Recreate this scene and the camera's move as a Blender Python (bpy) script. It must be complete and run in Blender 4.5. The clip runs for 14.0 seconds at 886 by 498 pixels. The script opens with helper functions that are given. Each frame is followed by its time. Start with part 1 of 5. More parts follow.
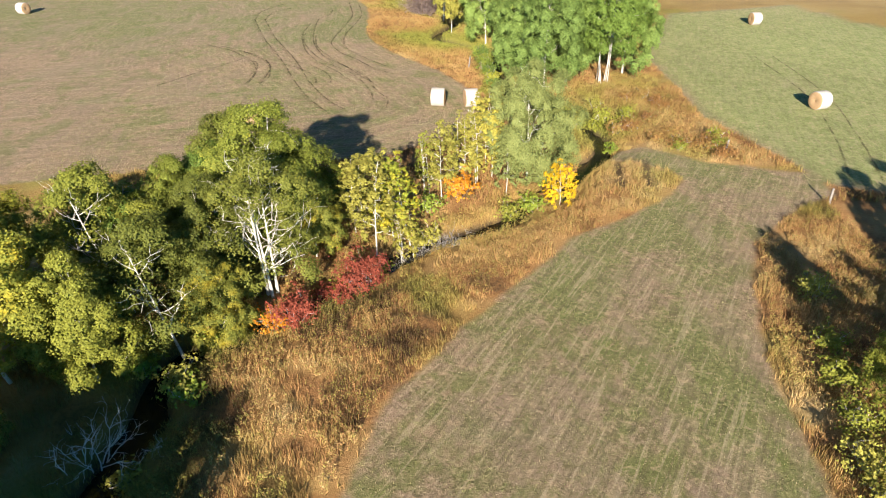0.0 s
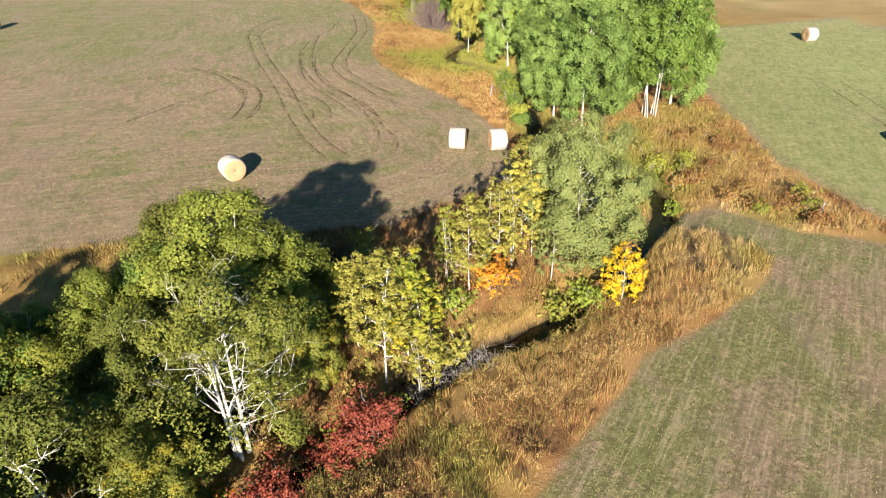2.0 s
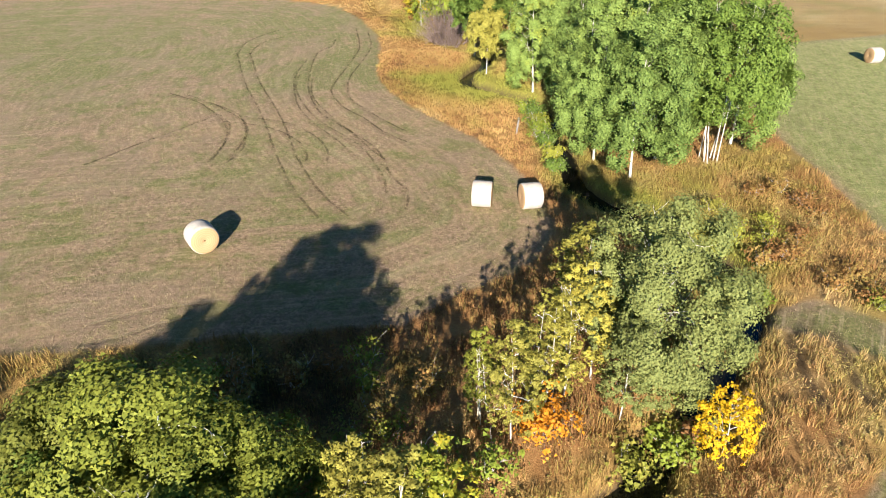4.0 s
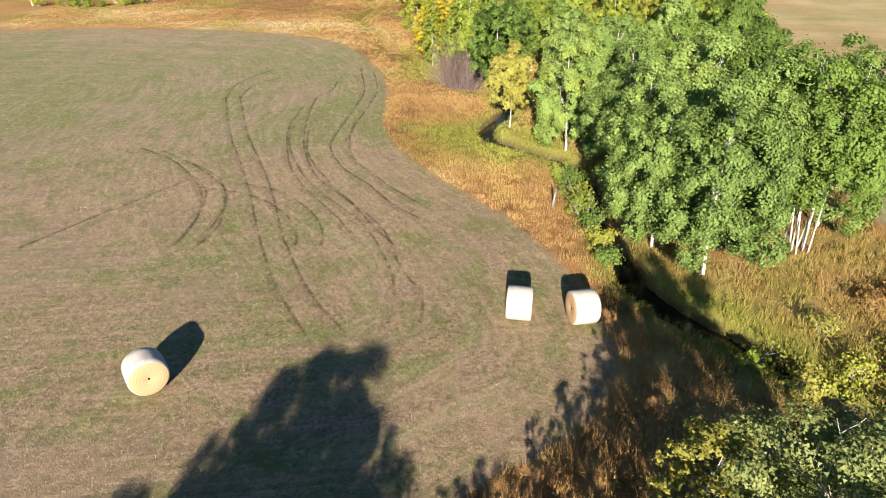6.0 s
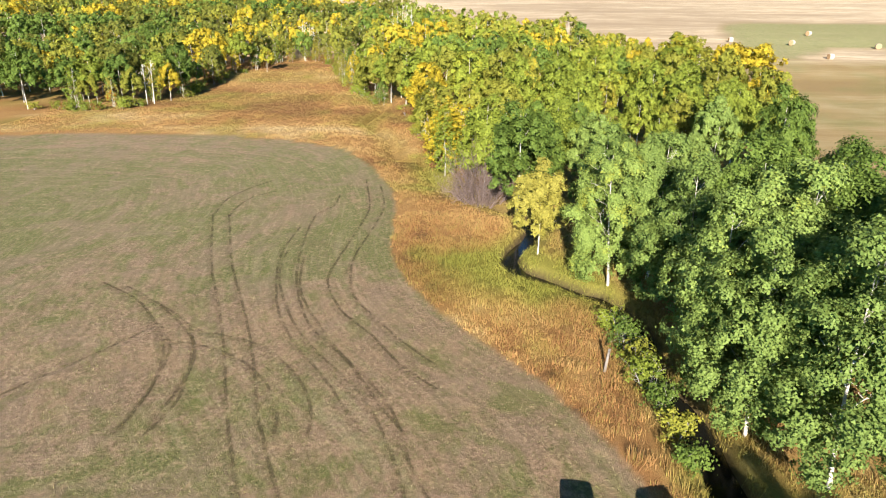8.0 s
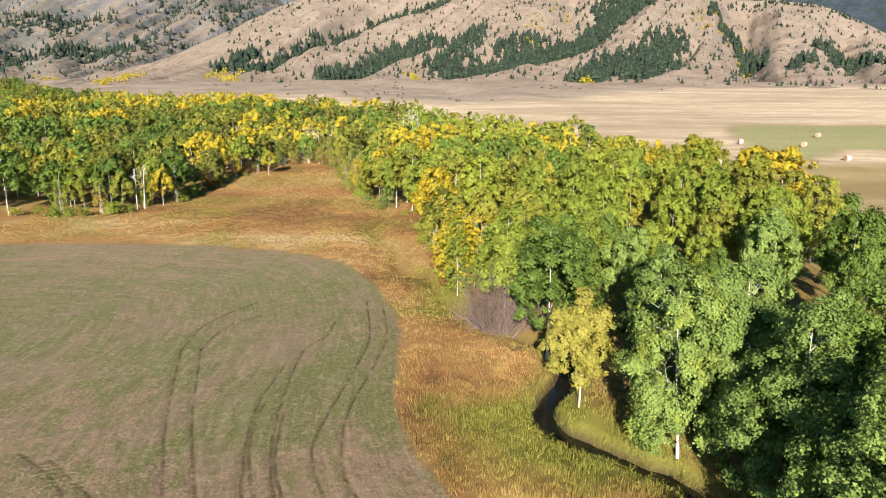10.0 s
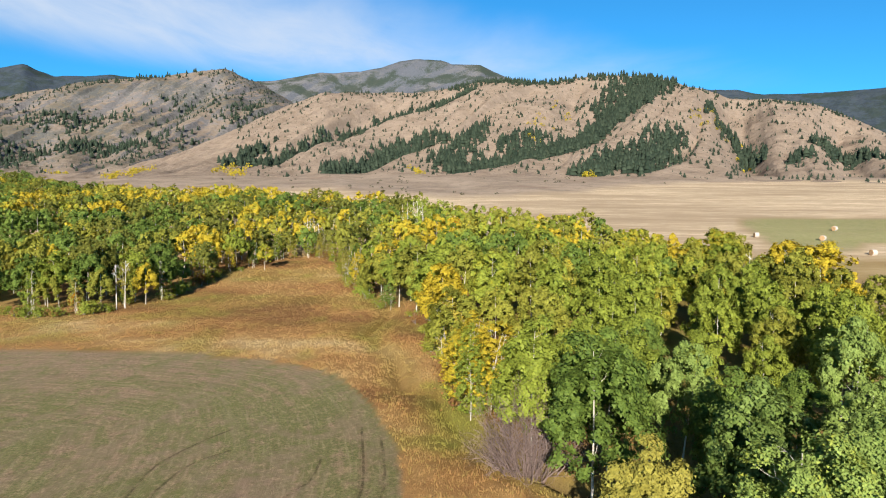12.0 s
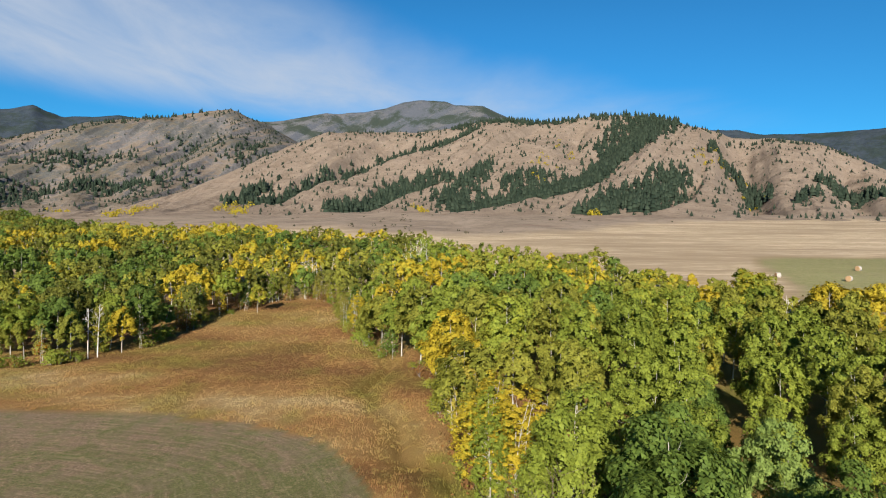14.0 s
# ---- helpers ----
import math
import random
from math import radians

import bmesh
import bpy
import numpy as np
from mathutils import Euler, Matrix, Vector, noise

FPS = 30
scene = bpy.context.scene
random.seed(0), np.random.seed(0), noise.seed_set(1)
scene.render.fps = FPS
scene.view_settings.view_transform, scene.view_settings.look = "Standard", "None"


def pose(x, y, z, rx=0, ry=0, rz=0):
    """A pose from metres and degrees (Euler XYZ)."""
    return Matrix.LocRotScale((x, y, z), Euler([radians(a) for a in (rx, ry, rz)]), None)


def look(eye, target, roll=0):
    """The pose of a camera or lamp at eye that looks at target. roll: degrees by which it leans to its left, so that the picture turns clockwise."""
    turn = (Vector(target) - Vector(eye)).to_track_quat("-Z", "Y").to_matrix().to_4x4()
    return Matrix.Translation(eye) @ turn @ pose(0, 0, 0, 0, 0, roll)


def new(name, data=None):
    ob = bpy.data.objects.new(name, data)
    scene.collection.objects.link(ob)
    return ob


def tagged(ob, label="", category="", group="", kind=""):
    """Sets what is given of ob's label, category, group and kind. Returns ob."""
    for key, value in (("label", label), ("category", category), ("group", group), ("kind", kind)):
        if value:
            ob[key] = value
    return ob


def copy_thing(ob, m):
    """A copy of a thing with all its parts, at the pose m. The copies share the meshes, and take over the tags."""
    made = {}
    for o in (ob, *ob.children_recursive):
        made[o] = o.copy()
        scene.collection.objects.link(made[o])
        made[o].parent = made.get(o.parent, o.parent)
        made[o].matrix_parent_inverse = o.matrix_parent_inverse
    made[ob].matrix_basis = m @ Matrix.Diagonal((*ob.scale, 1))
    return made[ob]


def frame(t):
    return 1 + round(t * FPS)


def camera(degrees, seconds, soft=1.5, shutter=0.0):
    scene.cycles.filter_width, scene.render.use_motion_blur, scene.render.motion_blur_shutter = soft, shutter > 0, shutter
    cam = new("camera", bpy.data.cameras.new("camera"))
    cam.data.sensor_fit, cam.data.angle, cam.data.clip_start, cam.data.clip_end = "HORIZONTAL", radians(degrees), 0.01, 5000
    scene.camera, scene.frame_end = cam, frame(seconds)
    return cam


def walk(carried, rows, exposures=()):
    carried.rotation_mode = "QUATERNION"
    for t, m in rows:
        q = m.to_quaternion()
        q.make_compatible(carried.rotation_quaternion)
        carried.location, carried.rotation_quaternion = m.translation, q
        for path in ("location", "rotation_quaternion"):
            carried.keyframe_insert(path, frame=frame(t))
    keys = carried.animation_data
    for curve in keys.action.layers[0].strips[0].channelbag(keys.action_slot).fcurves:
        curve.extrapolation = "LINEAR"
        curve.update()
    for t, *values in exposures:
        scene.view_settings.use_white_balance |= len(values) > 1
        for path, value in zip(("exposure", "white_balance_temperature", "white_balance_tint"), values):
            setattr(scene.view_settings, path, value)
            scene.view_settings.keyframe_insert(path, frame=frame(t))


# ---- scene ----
cam = camera(68.8, 14.0, 1.1)
METRES, EYE, TILT, LEAN, TURN = 72.0, 18.0, -30.0, 0.0, 0.0
ROWS = [
    (0.0, 0.0, 0.0, 0.0, 0.0, 0.0, -0.0),
    (0.5, -0.0038, 0.0354, 0.0197, 0.17, -0.0, -0.0),
    (1.0, -0.0083, 0.0706, 0.0394, 0.27, 0.0, -0.02),
    (1.5, -0.0126, 0.1028, 0.0578, 0.35, -0.02, -0.03),
    (2.0, -0.0168, 0.1382, 0.0779, 0.47, 0.02, -0.03),
    (2.5, -0.0212, 0.1738, 0.0981, 0.59, 0.03, -0.05),
    (3.0, -0.0252, 0.2053, 0.116, 0.66, 0.02, -0.05),
    (5.5, -0.048, 0.3697, 0.2015, 0.82, 0.83, -0.93),
    (6.0, -0.0523, 0.4015, 0.2196, 0.92, 2.15, -0.99),
    (6.5, -0.0565, 0.4296, 0.2353, 0.99, 3.93, -1.07),
    (7.0, -0.0611, 0.4601, 0.2529, 1.07, 5.93, -1.1),
    (7.5, -0.0656, 0.49, 0.2701, 1.15, 7.95, -1.14),
    (8.0, -0.0699, 0.5197, 0.2874, 1.22, 9.97, -1.19),
    (8.5, -0.0741, 0.5495, 0.3051, 1.31, 12.01, -1.19),
    (11.0, -0.0912, 0.696, 0.3889, 1.69, 22.44, -1.35),
    (11.5, -0.0943, 0.7231, 0.4044, 1.75, 24.35, -1.39),
    (12.0, -0.0978, 0.7524, 0.4212, 1.8, 26.47, -1.43),
    (12.5, -0.1014, 0.7818, 0.4381, 1.86, 28.59, -1.46),
    (13.0, -0.105, 0.8114, 0.4545, 1.9, 29.89, -1.51),
    (13.5, -0.1087, 0.8407, 0.4717, 1.95, 29.9, -1.56),
    (14.0, -0.1118, 0.8662, 0.4865, 2.0, 29.9, -1.6),
]
walk(cam, [(t, pose(0, 0, EYE, TILT, LEAN, TURN) @ pose(METRES * x, METRES * y, METRES * z, 90 + pitch, roll, yaw)) for t, x, y, z, yaw, pitch, roll in ROWS],
     exposures=[(0, 1.5), (6.0, 1.5), (8.5, 1.35), (11.0, 1.1), (12.5, 0.85), (14.0, 0.6)])

# ---- world, sun, exposure ----
SUN_EL, SUN_AZ = 19.6, 184.5          # degrees; azimuth clockwise from +y, where the sun stands
world = bpy.data.worlds.new("sky")
scene.world = world
world.use_nodes = True


def node(tree, kind, **sets):
    n = tree.nodes.new(kind)
    for key, value in sets.items():
        if key == "operation":
            n.operation = value
        elif key == "blend":
            n.blend_type = value
        elif key == "data_type":
            n.data_type = value
        elif key == "attribute":
            n.attribute_name = value
        elif key == "dims":
            n.noise_dimensions = value
    return n


def feed(tree, socket, value):
    """Links a socket, or sets a plain value."""
    if isinstance(value, bpy.types.NodeSocket):
        tree.links.new(value, socket)
    elif isinstance(value, (tuple, list)) and len(value) == 3 and socket.type == "RGBA":
        socket.default_value = (*value, 1)
    else:
        socket.default_value = value


def math_node(tree, op, a, b=0.0, clamp=False):
    n = node(tree, "ShaderNodeMath", operation=op)
    n.use_clamp = clamp
    feed(tree, n.inputs[0], a)
    feed(tree, n.inputs[1], b)
    return n.outputs[0]


def mix(tree, fac, a, b, blend="MIX"):
    n = tree.nodes.new("ShaderNodeMix")
    n.data_type, n.blend_type = "RGBA", blend
    feed(tree, n.inputs[0], fac)
    feed(tree, n.inputs[6], a)
    feed(tree, n.inputs[7], b)
    return n.outputs[2]


def noise_tex(tree, vector, scale, detail=4.0, rough=0.55, distortion=0.0):
    n = tree.nodes.new("ShaderNodeTexNoise")
    if vector is not None:
        tree.links.new(vector, n.inputs["Vector"])
    n.inputs["Scale"].default_value, n.inputs["Detail"].default_value = scale, detail
    n.inputs["Roughness"].default_value, n.inputs["Distortion"].default_value = rough, distortion
    return n.outputs["Fac"]


def remap(tree, value, lo, hi, to_lo=0.0, to_hi=1.0):
    n = tree.nodes.new("ShaderNodeMapRange")
    n.interpolation_type = "SMOOTHSTEP"
    feed(tree, n.inputs[0], value)
    for k, v in zip((1, 2, 3, 4), (lo, hi, to_lo, to_hi)):
        n.inputs[k].default_value = v
    return n.outputs[0]


def ramp(tree, fac, stops):
    n = tree.nodes.new("ShaderNodeValToRGB")
    tree.links.new(fac, n.inputs[0])
    e = n.color_ramp.elements
    while len(e) < len(stops):
        e.new(0.5)
    for el, (p, c) in zip(e, stops):
        el.position, el.color = p, (*c, 1)
    return n.outputs[0]


def scaled(tree, vector, sx, sy, sz, rz=0.0):
    n = tree.nodes.new("ShaderNodeMapping")
    tree.links.new(vector, n.inputs[0])
    n.inputs["Scale"].default_value = (sx, sy, sz)
    n.inputs["Rotation"].default_value = (0, 0, radians(rz))
    return n.outputs[0]


def attribute(tree, name):
    return node(tree, "ShaderNodeAttribute", attribute=name).outputs["Fac"]


def build_sky():
    t = world.node_tree
    t.nodes.clear()
    sky = t.nodes.new("ShaderNodeTexSky")
    sky.sky_type, sky.sun_disc = "NISHITA", False
    sky.sun_elevation, sky.sun_rotation = radians(SUN_EL), radians(SUN_AZ)
    sky.altitude, sky.dust_density, sky.ozone_density = 1600, 0.3, 2.0
    way = t.nodes.new("ShaderNodeTexCoord").outputs["Generated"]
    sep = t.nodes.new("ShaderNodeSeparateXYZ")
    t.links.new(way, sep.inputs[0])
    # thin cirrus sheet whose lower edge runs down to the east
    up = math_node(t, "MAXIMUM", sep.outputs[2], 0.03)
    flat_x = math_node(t, "DIVIDE", sep.outputs[0], up)
    flat_y = math_node(t, "DIVIDE", sep.outputs[1], up)
    comb = t.nodes.new("ShaderNodeCombineXYZ")
    t.links.new(flat_x, comb.inputs[0])
    t.links.new(flat_y, comb.inputs[1])
    streak = noise_tex(t, scaled(t, comb.outputs[0], 0.5, 0.16, 1, 24), 1.0, 6, 0.55, 0.8)
    wisps = noise_tex(t, scaled(t, comb.outputs[0], 1.2, 0.5, 1, 30), 1.5, 7, 0.6, 0.5)
    az = math_node(t, "ARCTAN2", sep.outputs[0], sep.outputs[1])
    el = math_node(t, "ARCSINE", sep.outputs[2])
    # the sheet: above its lower edge and left of its upper edge
    low = math_node(t, "ADD", math_node(t, "MULTIPLY", math_node(t, "ADD", az, 0.66), -0.045), 0.204)
    top = math_node(t, "ADD", math_node(t, "MULTIPLY", math_node(t, "ADD", az, -0.25), -0.27), 0.226)
    wob = math_node(t, "MULTIPLY", math_node(t, "ADD", streak, -0.5), 0.16)
    inside = math_node(t, "MULTIPLY",
                       remap(t, math_node(t, "ADD", math_node(t, "SUBTRACT", el, low), math_node(t, "MULTIPLY", wob, 0.4)), -0.01, 0.05),
                       remap(t, math_node(t, "ADD", math_node(t, "SUBTRACT", top, el), wob), -0.03, 0.12))
    thick = math_node(t, "MULTIPLY", inside, remap(t, wisps, 0.2, 0.75, 0.5, 1.0))
    thin = math_node(t, "MULTIPLY", remap(t, streak, 0.62, 0.8), 0.35)
    fac = math_node(t, "MAXIMUM", thick, thin)
    deep = mix(t, 1.0, sky.outputs[0], (0.22, 0.93, 1.32), "MULTIPLY")
    col = mix(t, math_node(t, "MULTIPLY", fac, 0.85), deep, (5.7, 6.4, 7.5))
    bg = t.nodes.new("ShaderNodeBackground")
    t.links.new(col, bg.inputs[0])
    t.links.new(remap(t, el, 0.30, 0.80, 0.064, 0.016), bg.inputs[1])   # deeper towards the zenith
    out = t.nodes.new("ShaderNodeOutputWorld")
    t.links.new(bg.outputs[0], out.inputs[0])


build_sky()
sun = new("sun", bpy.data.lights.new("sun", "SUN"))
sun.data.energy, sun.data.angle, sun.data.color = 5.5, radians(0.53), (1.0, 0.90, 0.76)
_a, _e = radians(SUN_AZ), radians(SUN_EL)
sun.matrix_world = look((math.sin(_a) * math.cos(_e) * 200, math.cos(_a) * math.cos(_e) * 200, math.sin(_e) * 200), (0, 0, 0))

# ---- plan ----
RNG = np.random.default_rng(7)
_LATTICE = np.random.default_rng(3).random((256, 256))


def vnoise(x, y):
    x, y = np.asarray(x, float), np.asarray(y, float)
    xi, yi = np.floor(x).astype(int), np.floor(y).astype(int)
    fx, fy = x - xi, y - yi
    fx, fy = fx * fx * (3 - 2 * fx), fy * fy * (3 - 2 * fy)
    g = lambda a, b: _LATTICE[a % 256, b % 256]
    return (g(xi, yi) * (1 - fx) + g(xi + 1, yi) * fx) * (1 - fy) + (g(xi, yi + 1) * (1 - fx) + g(xi + 1, yi + 1) * fx) * fy


def fbm(x, y, scale, octaves=4, gain=0.5):
    """Noise about zero, between -1 and 1; scale: metres of its largest lumps."""
    total, amp, norm = 0.0, 1.0, 0.0
    for k in range(octaves):
        f = 2.0 ** k / scale
        total = total + amp * (vnoise(x * f + 17.3 * k, y * f + 5.1 * k) * 2 - 1)
        norm += amp
        amp *= gain
    return total / norm


def smooth(v, lo, hi):
    t = np.clip((np.asarray(v, float) - lo) / (hi - lo), 0, 1)
    return t * t * (3 - 2 * t)


CREEK = [(-17, 8), (-14, 14), (-12.8, 18.8), (-13.1, 23.5), (-10.4, 26.1), (-6.9, 28.9), (-4.4, 31.2), (-2.6, 33.6), (-0.4, 35.5), (1.8, 36.5), (4.8, 38.6),
         (5.4, 40.1), (7.8, 41.7), (9.2, 44.4), (11.4, 47.5), (13.1, 50.2), (13.2, 54.3), (10, 58.9), (7.9, 61.8), (6.5, 64.7), (6.5, 70), (5.9, 73.5),
         (6.1, 77.8), (5.2, 82.7), (1.9, 85.8), (-0.6, 88.5), (-1.0, 91), (0.4, 94), (1.5, 99), (-2, 104), (-6, 109), (-8.8, 115.7), (-10.1, 121.7), (-13.4, 123.6),
         (-15.1, 133.8), (-20, 146), (-19, 160), (-24, 176)]
FIELD_WEST = [(4, 60), (2.1, 66.7), (-0.7, 72.3), (-4.3, 76.9), (-7.9, 82.7), (-10.3, 90.5), (-11.3, 103.5), (-13.5, 112), (-16.5, 119.4), (-20.5, 126), (-29.7, 131.5),
              (-47.5, 134.6), (-70, 132), (-120, 118), (-140, 60), (-60, 36), (-25, 44.3), (-19.7, 45.3), (-4.9, 47.5), (1.8, 52.8), (3.8, 56.5)]
FIELD_NEAR = [(-7, 5), (-4, 16), (-2.1, 21.7), (1, 26.1), (4.6, 30.7), (7.9, 34.9), (11.6, 37.3), (15.5, 40.8), (17.6, 43.2), (16.8, 45.2), (15.0, 46.8), (13.2, 47.8), (13.2, 49.3), (16.3, 50.0), (18.3, 48.4), (20.2, 46.8), (22.5, 46), (25, 45.4), (27.5, 44.5),
              (27.4, 41), (23, 38.1), (18.9, 34.5), (16.2, 27.1), (14.6, 20), (14.4, 14), (14, -10), (-10, -10)]
FIELD_EAST = [(24, 78.3), (23.8, 56.6), (26.8, 46.5), (27.5, 43), (60, 25), (130, 40), (110, 110), (61.6, 93), (59, 98.7), (56, 109.5), (34, 102.7)]
FIELD_FAR = [(66, 226), (77, 247), (90, 300), (98, 322), (154, 334), (260, 330), (240, 250), (110, 252), (90, 232)]
RUTS = [[(12.9, 42.2), (13.1, 44), (13.6, 47)], [(14.9, 42.6), (15.2, 44.4), (15.7, 47)]]
STRAW_TRACKS = [[(-20.1, 47.2), (-18.4, 48.1), (-16.6, 48.8), (-14.8, 49.2)],
                [(-19.3, 45.9), (-18.0, 46.4), (-16.8, 47.3), (-15.1, 47.9)]]
TRACKS = [[(-25.2, 110.6), (-26.7, 107.6), (-27.8, 103.4), (-27.3, 98.4), (-27.3, 98.0), (-23.5, 87.4), (-20.2, 79.6), (-18.0, 74.3), (-16.6, 70.5), (-15.3, 67.1), (-13.2, 62.3), (-10.4, 57.7)],
          [(-23.8, 106.5), (-25.6, 104.0), (-26.0, 100.5), (-25.8, 98.2), (-25.8, 98.1), (-22.3, 88.2), (-18.8, 80.1), (-16.5, 74.4), (-15.1, 70.6), (-13.8, 67.2), (-11.3, 61.9), (-8.9, 58.5)],
          [(-29.7, 83.4), (-25.6, 80.4), (-21.9, 75.3), (-20.6, 71.0), (-20.5, 68.0), (-20.6, 66.9)],
          [(-27.7, 82.9), (-22.3, 78.6), (-20.7, 76.5), (-19.6, 73.6), (-18.8, 69.9), (-19.0, 67.3)],
          [(-17.1, 105.3), (-17.0, 101.8), (-18.1, 98.4), (-17.3, 89.1), (-16.1, 83.4), (-14.1, 78.0), (-12.5, 75.7), (-10.6, 72.9), (-8.8, 69.7), (-7.4, 67.6)],
          [(-18.8, 95.5), (-18.8, 90.5), (-18.1, 85.7), (-16.5, 79.8), (-14.4, 75.6), (-12.3, 72.5), (-10.7, 69.9), (-9.5, 67.7)],
          [(-22.2, 75.6), (-19.5, 75.0), (-17.0, 73.7), (-14.7, 71.2), (-13.5, 68.5), (-13.3, 67.2)],
          [(-20.7, 76.9), (-17.3, 75.8), (-15.3, 74.4), (-13.2, 71.8), (-12.0, 69.1), (-11.8, 67.3)],
          [(-15.3, 111.5), (-13.6, 102.0), (-13.7, 95.8), (-14.2, 87.8), (-14.1, 84.1), (-12.5, 79.9), (-10.0, 76.5), (-8.0, 73.3), (-6.0, 71.2)],
          [(-13.5, 109.5), (-12.2, 102.0), (-12.4, 96.7), (-13.0, 88.6), (-12.1, 82.5), (-10.3, 79.1), (-8.1, 75.8), (-6.1, 73.4)],
          [(-29.5, 66.2), (-28.0, 69.2), (-26.1, 72.4), (-23.9, 76.0), (-23.2, 77.5), (-21.3, 74.7), (-20.6, 71.4), (-20.3, 67.2)],
          [(-24.2, 80.1), (-20.6, 76.1), (-19.3, 73.0), (-19.1, 69.2), (-19.1, 66.6)],
          [(-16.9, 88.7), (-15.5, 82.2), (-11.9, 75.1), (-8.3, 69.6), (-6.7, 64.7), (-5.4, 62.1), (-5.4, 59.4)],
          [(-18.5, 90.1), (-17.6, 84.5), (-14.4, 76.8), (-9.7, 70.3), (-7.5, 65.2), (-6.9, 62.1), (-7.0, 59.4)],
          *STRAW_TRACKS,
          [(30, 44), (33, 52), (36, 63), (37, 78)],
          [(32, 43), (35, 52), (38, 63), (39.2, 78)]]



def from_line(x, y, line):
    """Distance in plan to a polyline."""
    x, y = np.asarray(x, float), np.asarray(y, float)
    best = np.full(x.shape, 1e9)
    for (ax, ay), (bx, by) in zip(line, line[1:]):
        dx, dy = bx - ax, by - ay
        s = np.clip(((x - ax) * dx + (y - ay) * dy) / (dx * dx + dy * dy), 0, 1)
        best = np.minimum(best, np.hypot(x - ax - s * dx, y - ay - s * dy))
    return best


def inside_of(x, y, poly):
    """Signed distance: positive inside the closed polygon."""
    x, y = np.asarray(x, float), np.asarray(y, float)
    odd = np.zeros(x.shape, bool)
    ring = poly + poly[:1]
    for (ax, ay), (bx, by) in zip(ring, ring[1:]):
        cross = (ay > y) != (by > y)
        odd ^= cross & (x < (bx - ax) * (y - ay) / (by - ay + 1e-12) + ax)
    return np.where(odd, 1, -1) * from_line(x, y, ring)


def spline(line, step=1.0):
    """A smooth curve through the points (Catmull-Rom), as a polyline."""
    p = [line[0]] + list(line) + [line[-1]]
    out = []
    for a, b, c, d in zip(p, p[1:], p[2:], p[3:]):
        n = max(2, int(math.dist(b, c) / step))
        for k in range(n):
            t = k / n
            out.append(tuple(0.5 * (2 * b[i] + (c[i] - a[i]) * t + (2 * a[i] - 5 * b[i] + 4 * c[i] - d[i]) * t * t + (3 * b[i] - a[i] - 3 * c[i] + d[i]) * t ** 3) for i in (0, 1)))
    return out + [tuple(line[-1])]


CREEK = spline(CREEK, 1.2)
FIELD_WEST[0:14] = spline(FIELD_WEST[0:14], 3)


def mown_depth(x, y):
    """How far inside a mown field, in metres (negative outside)."""
    d = np.maximum.reduce([inside_of(x, y, f) for f in (FIELD_WEST, FIELD_NEAR, FIELD_EAST, FIELD_FAR)])
    return d + 0.35 * fbm(x, y, 2.5, 3)


def apron_at(x, y):
    """Where the cropped plain gives way to the dry, lobed apron of the hills."""
    bearing, reach = np.degrees(np.arctan2(x + 8.0, np.maximum(y - 72.0, 1.0))), np.hypot(x + 8.0, y - 72.0)
    start = np.interp(bearing, [-44, -35, -30, -21, -12, -7, -2, 3, 8, 17, 26, 34], [520, 480, 450, 430, 400, 375, 345, 352, 385, 510, 640, 680])
    return smooth(reach - start + 30 * fbm(x, y, 50, 3), -12, 26)


def land(x, y):
    """The lie of the land without the creek: a flat valley floor that turns into a rising fan."""
    x, y = np.asarray(x, float), np.asarray(y, float)
    rise = 25.0 * np.log1p(np.exp(np.clip((y - 185.0) / 25.0, -40, 40)))
    far = smooth(np.hypot(x, y), 700, 1500)
    fan = apron_at(x, y) * (1 - far)
    folds = 3.2 * (0.5 - np.abs(fbm(x + 0.25 * y, y * 0.35, 55, 3))) + 1.2 * fbm(x, y, 45, 2)
    return fan * folds - 1.5 + 0.018 * (np.maximum(y, -60) - 30) + 0.075 * rise * (1 - 0.6 * far) + 0.25 * fbm(x, y, 40, 3) * smooth(y, 100, 200)


def ground_z(x, y):
    d = from_line(x, y, CREEK)
    rough = 1 - smooth(mown_depth(x, y), -1.0, 0.4)
    small = smooth(y, 92, 112)
    cut = (1.0 - 0.55 * small) * (1 - smooth(d + 0.35 * fbm(x, y, 1.7, 2) + 0.35 * small, 0.45, 1.25)) + 0.3 * (1 - smooth(d, 1.0, 4.0))
    return land(x, y) - cut + rough * 0.16 * fbm(x, y, 2.2, 3) + 0.03 * fbm(x, y, 1.1, 2)


def gz(x, y):
    return float(ground_z(np.array([x]), np.array([y]))[0])


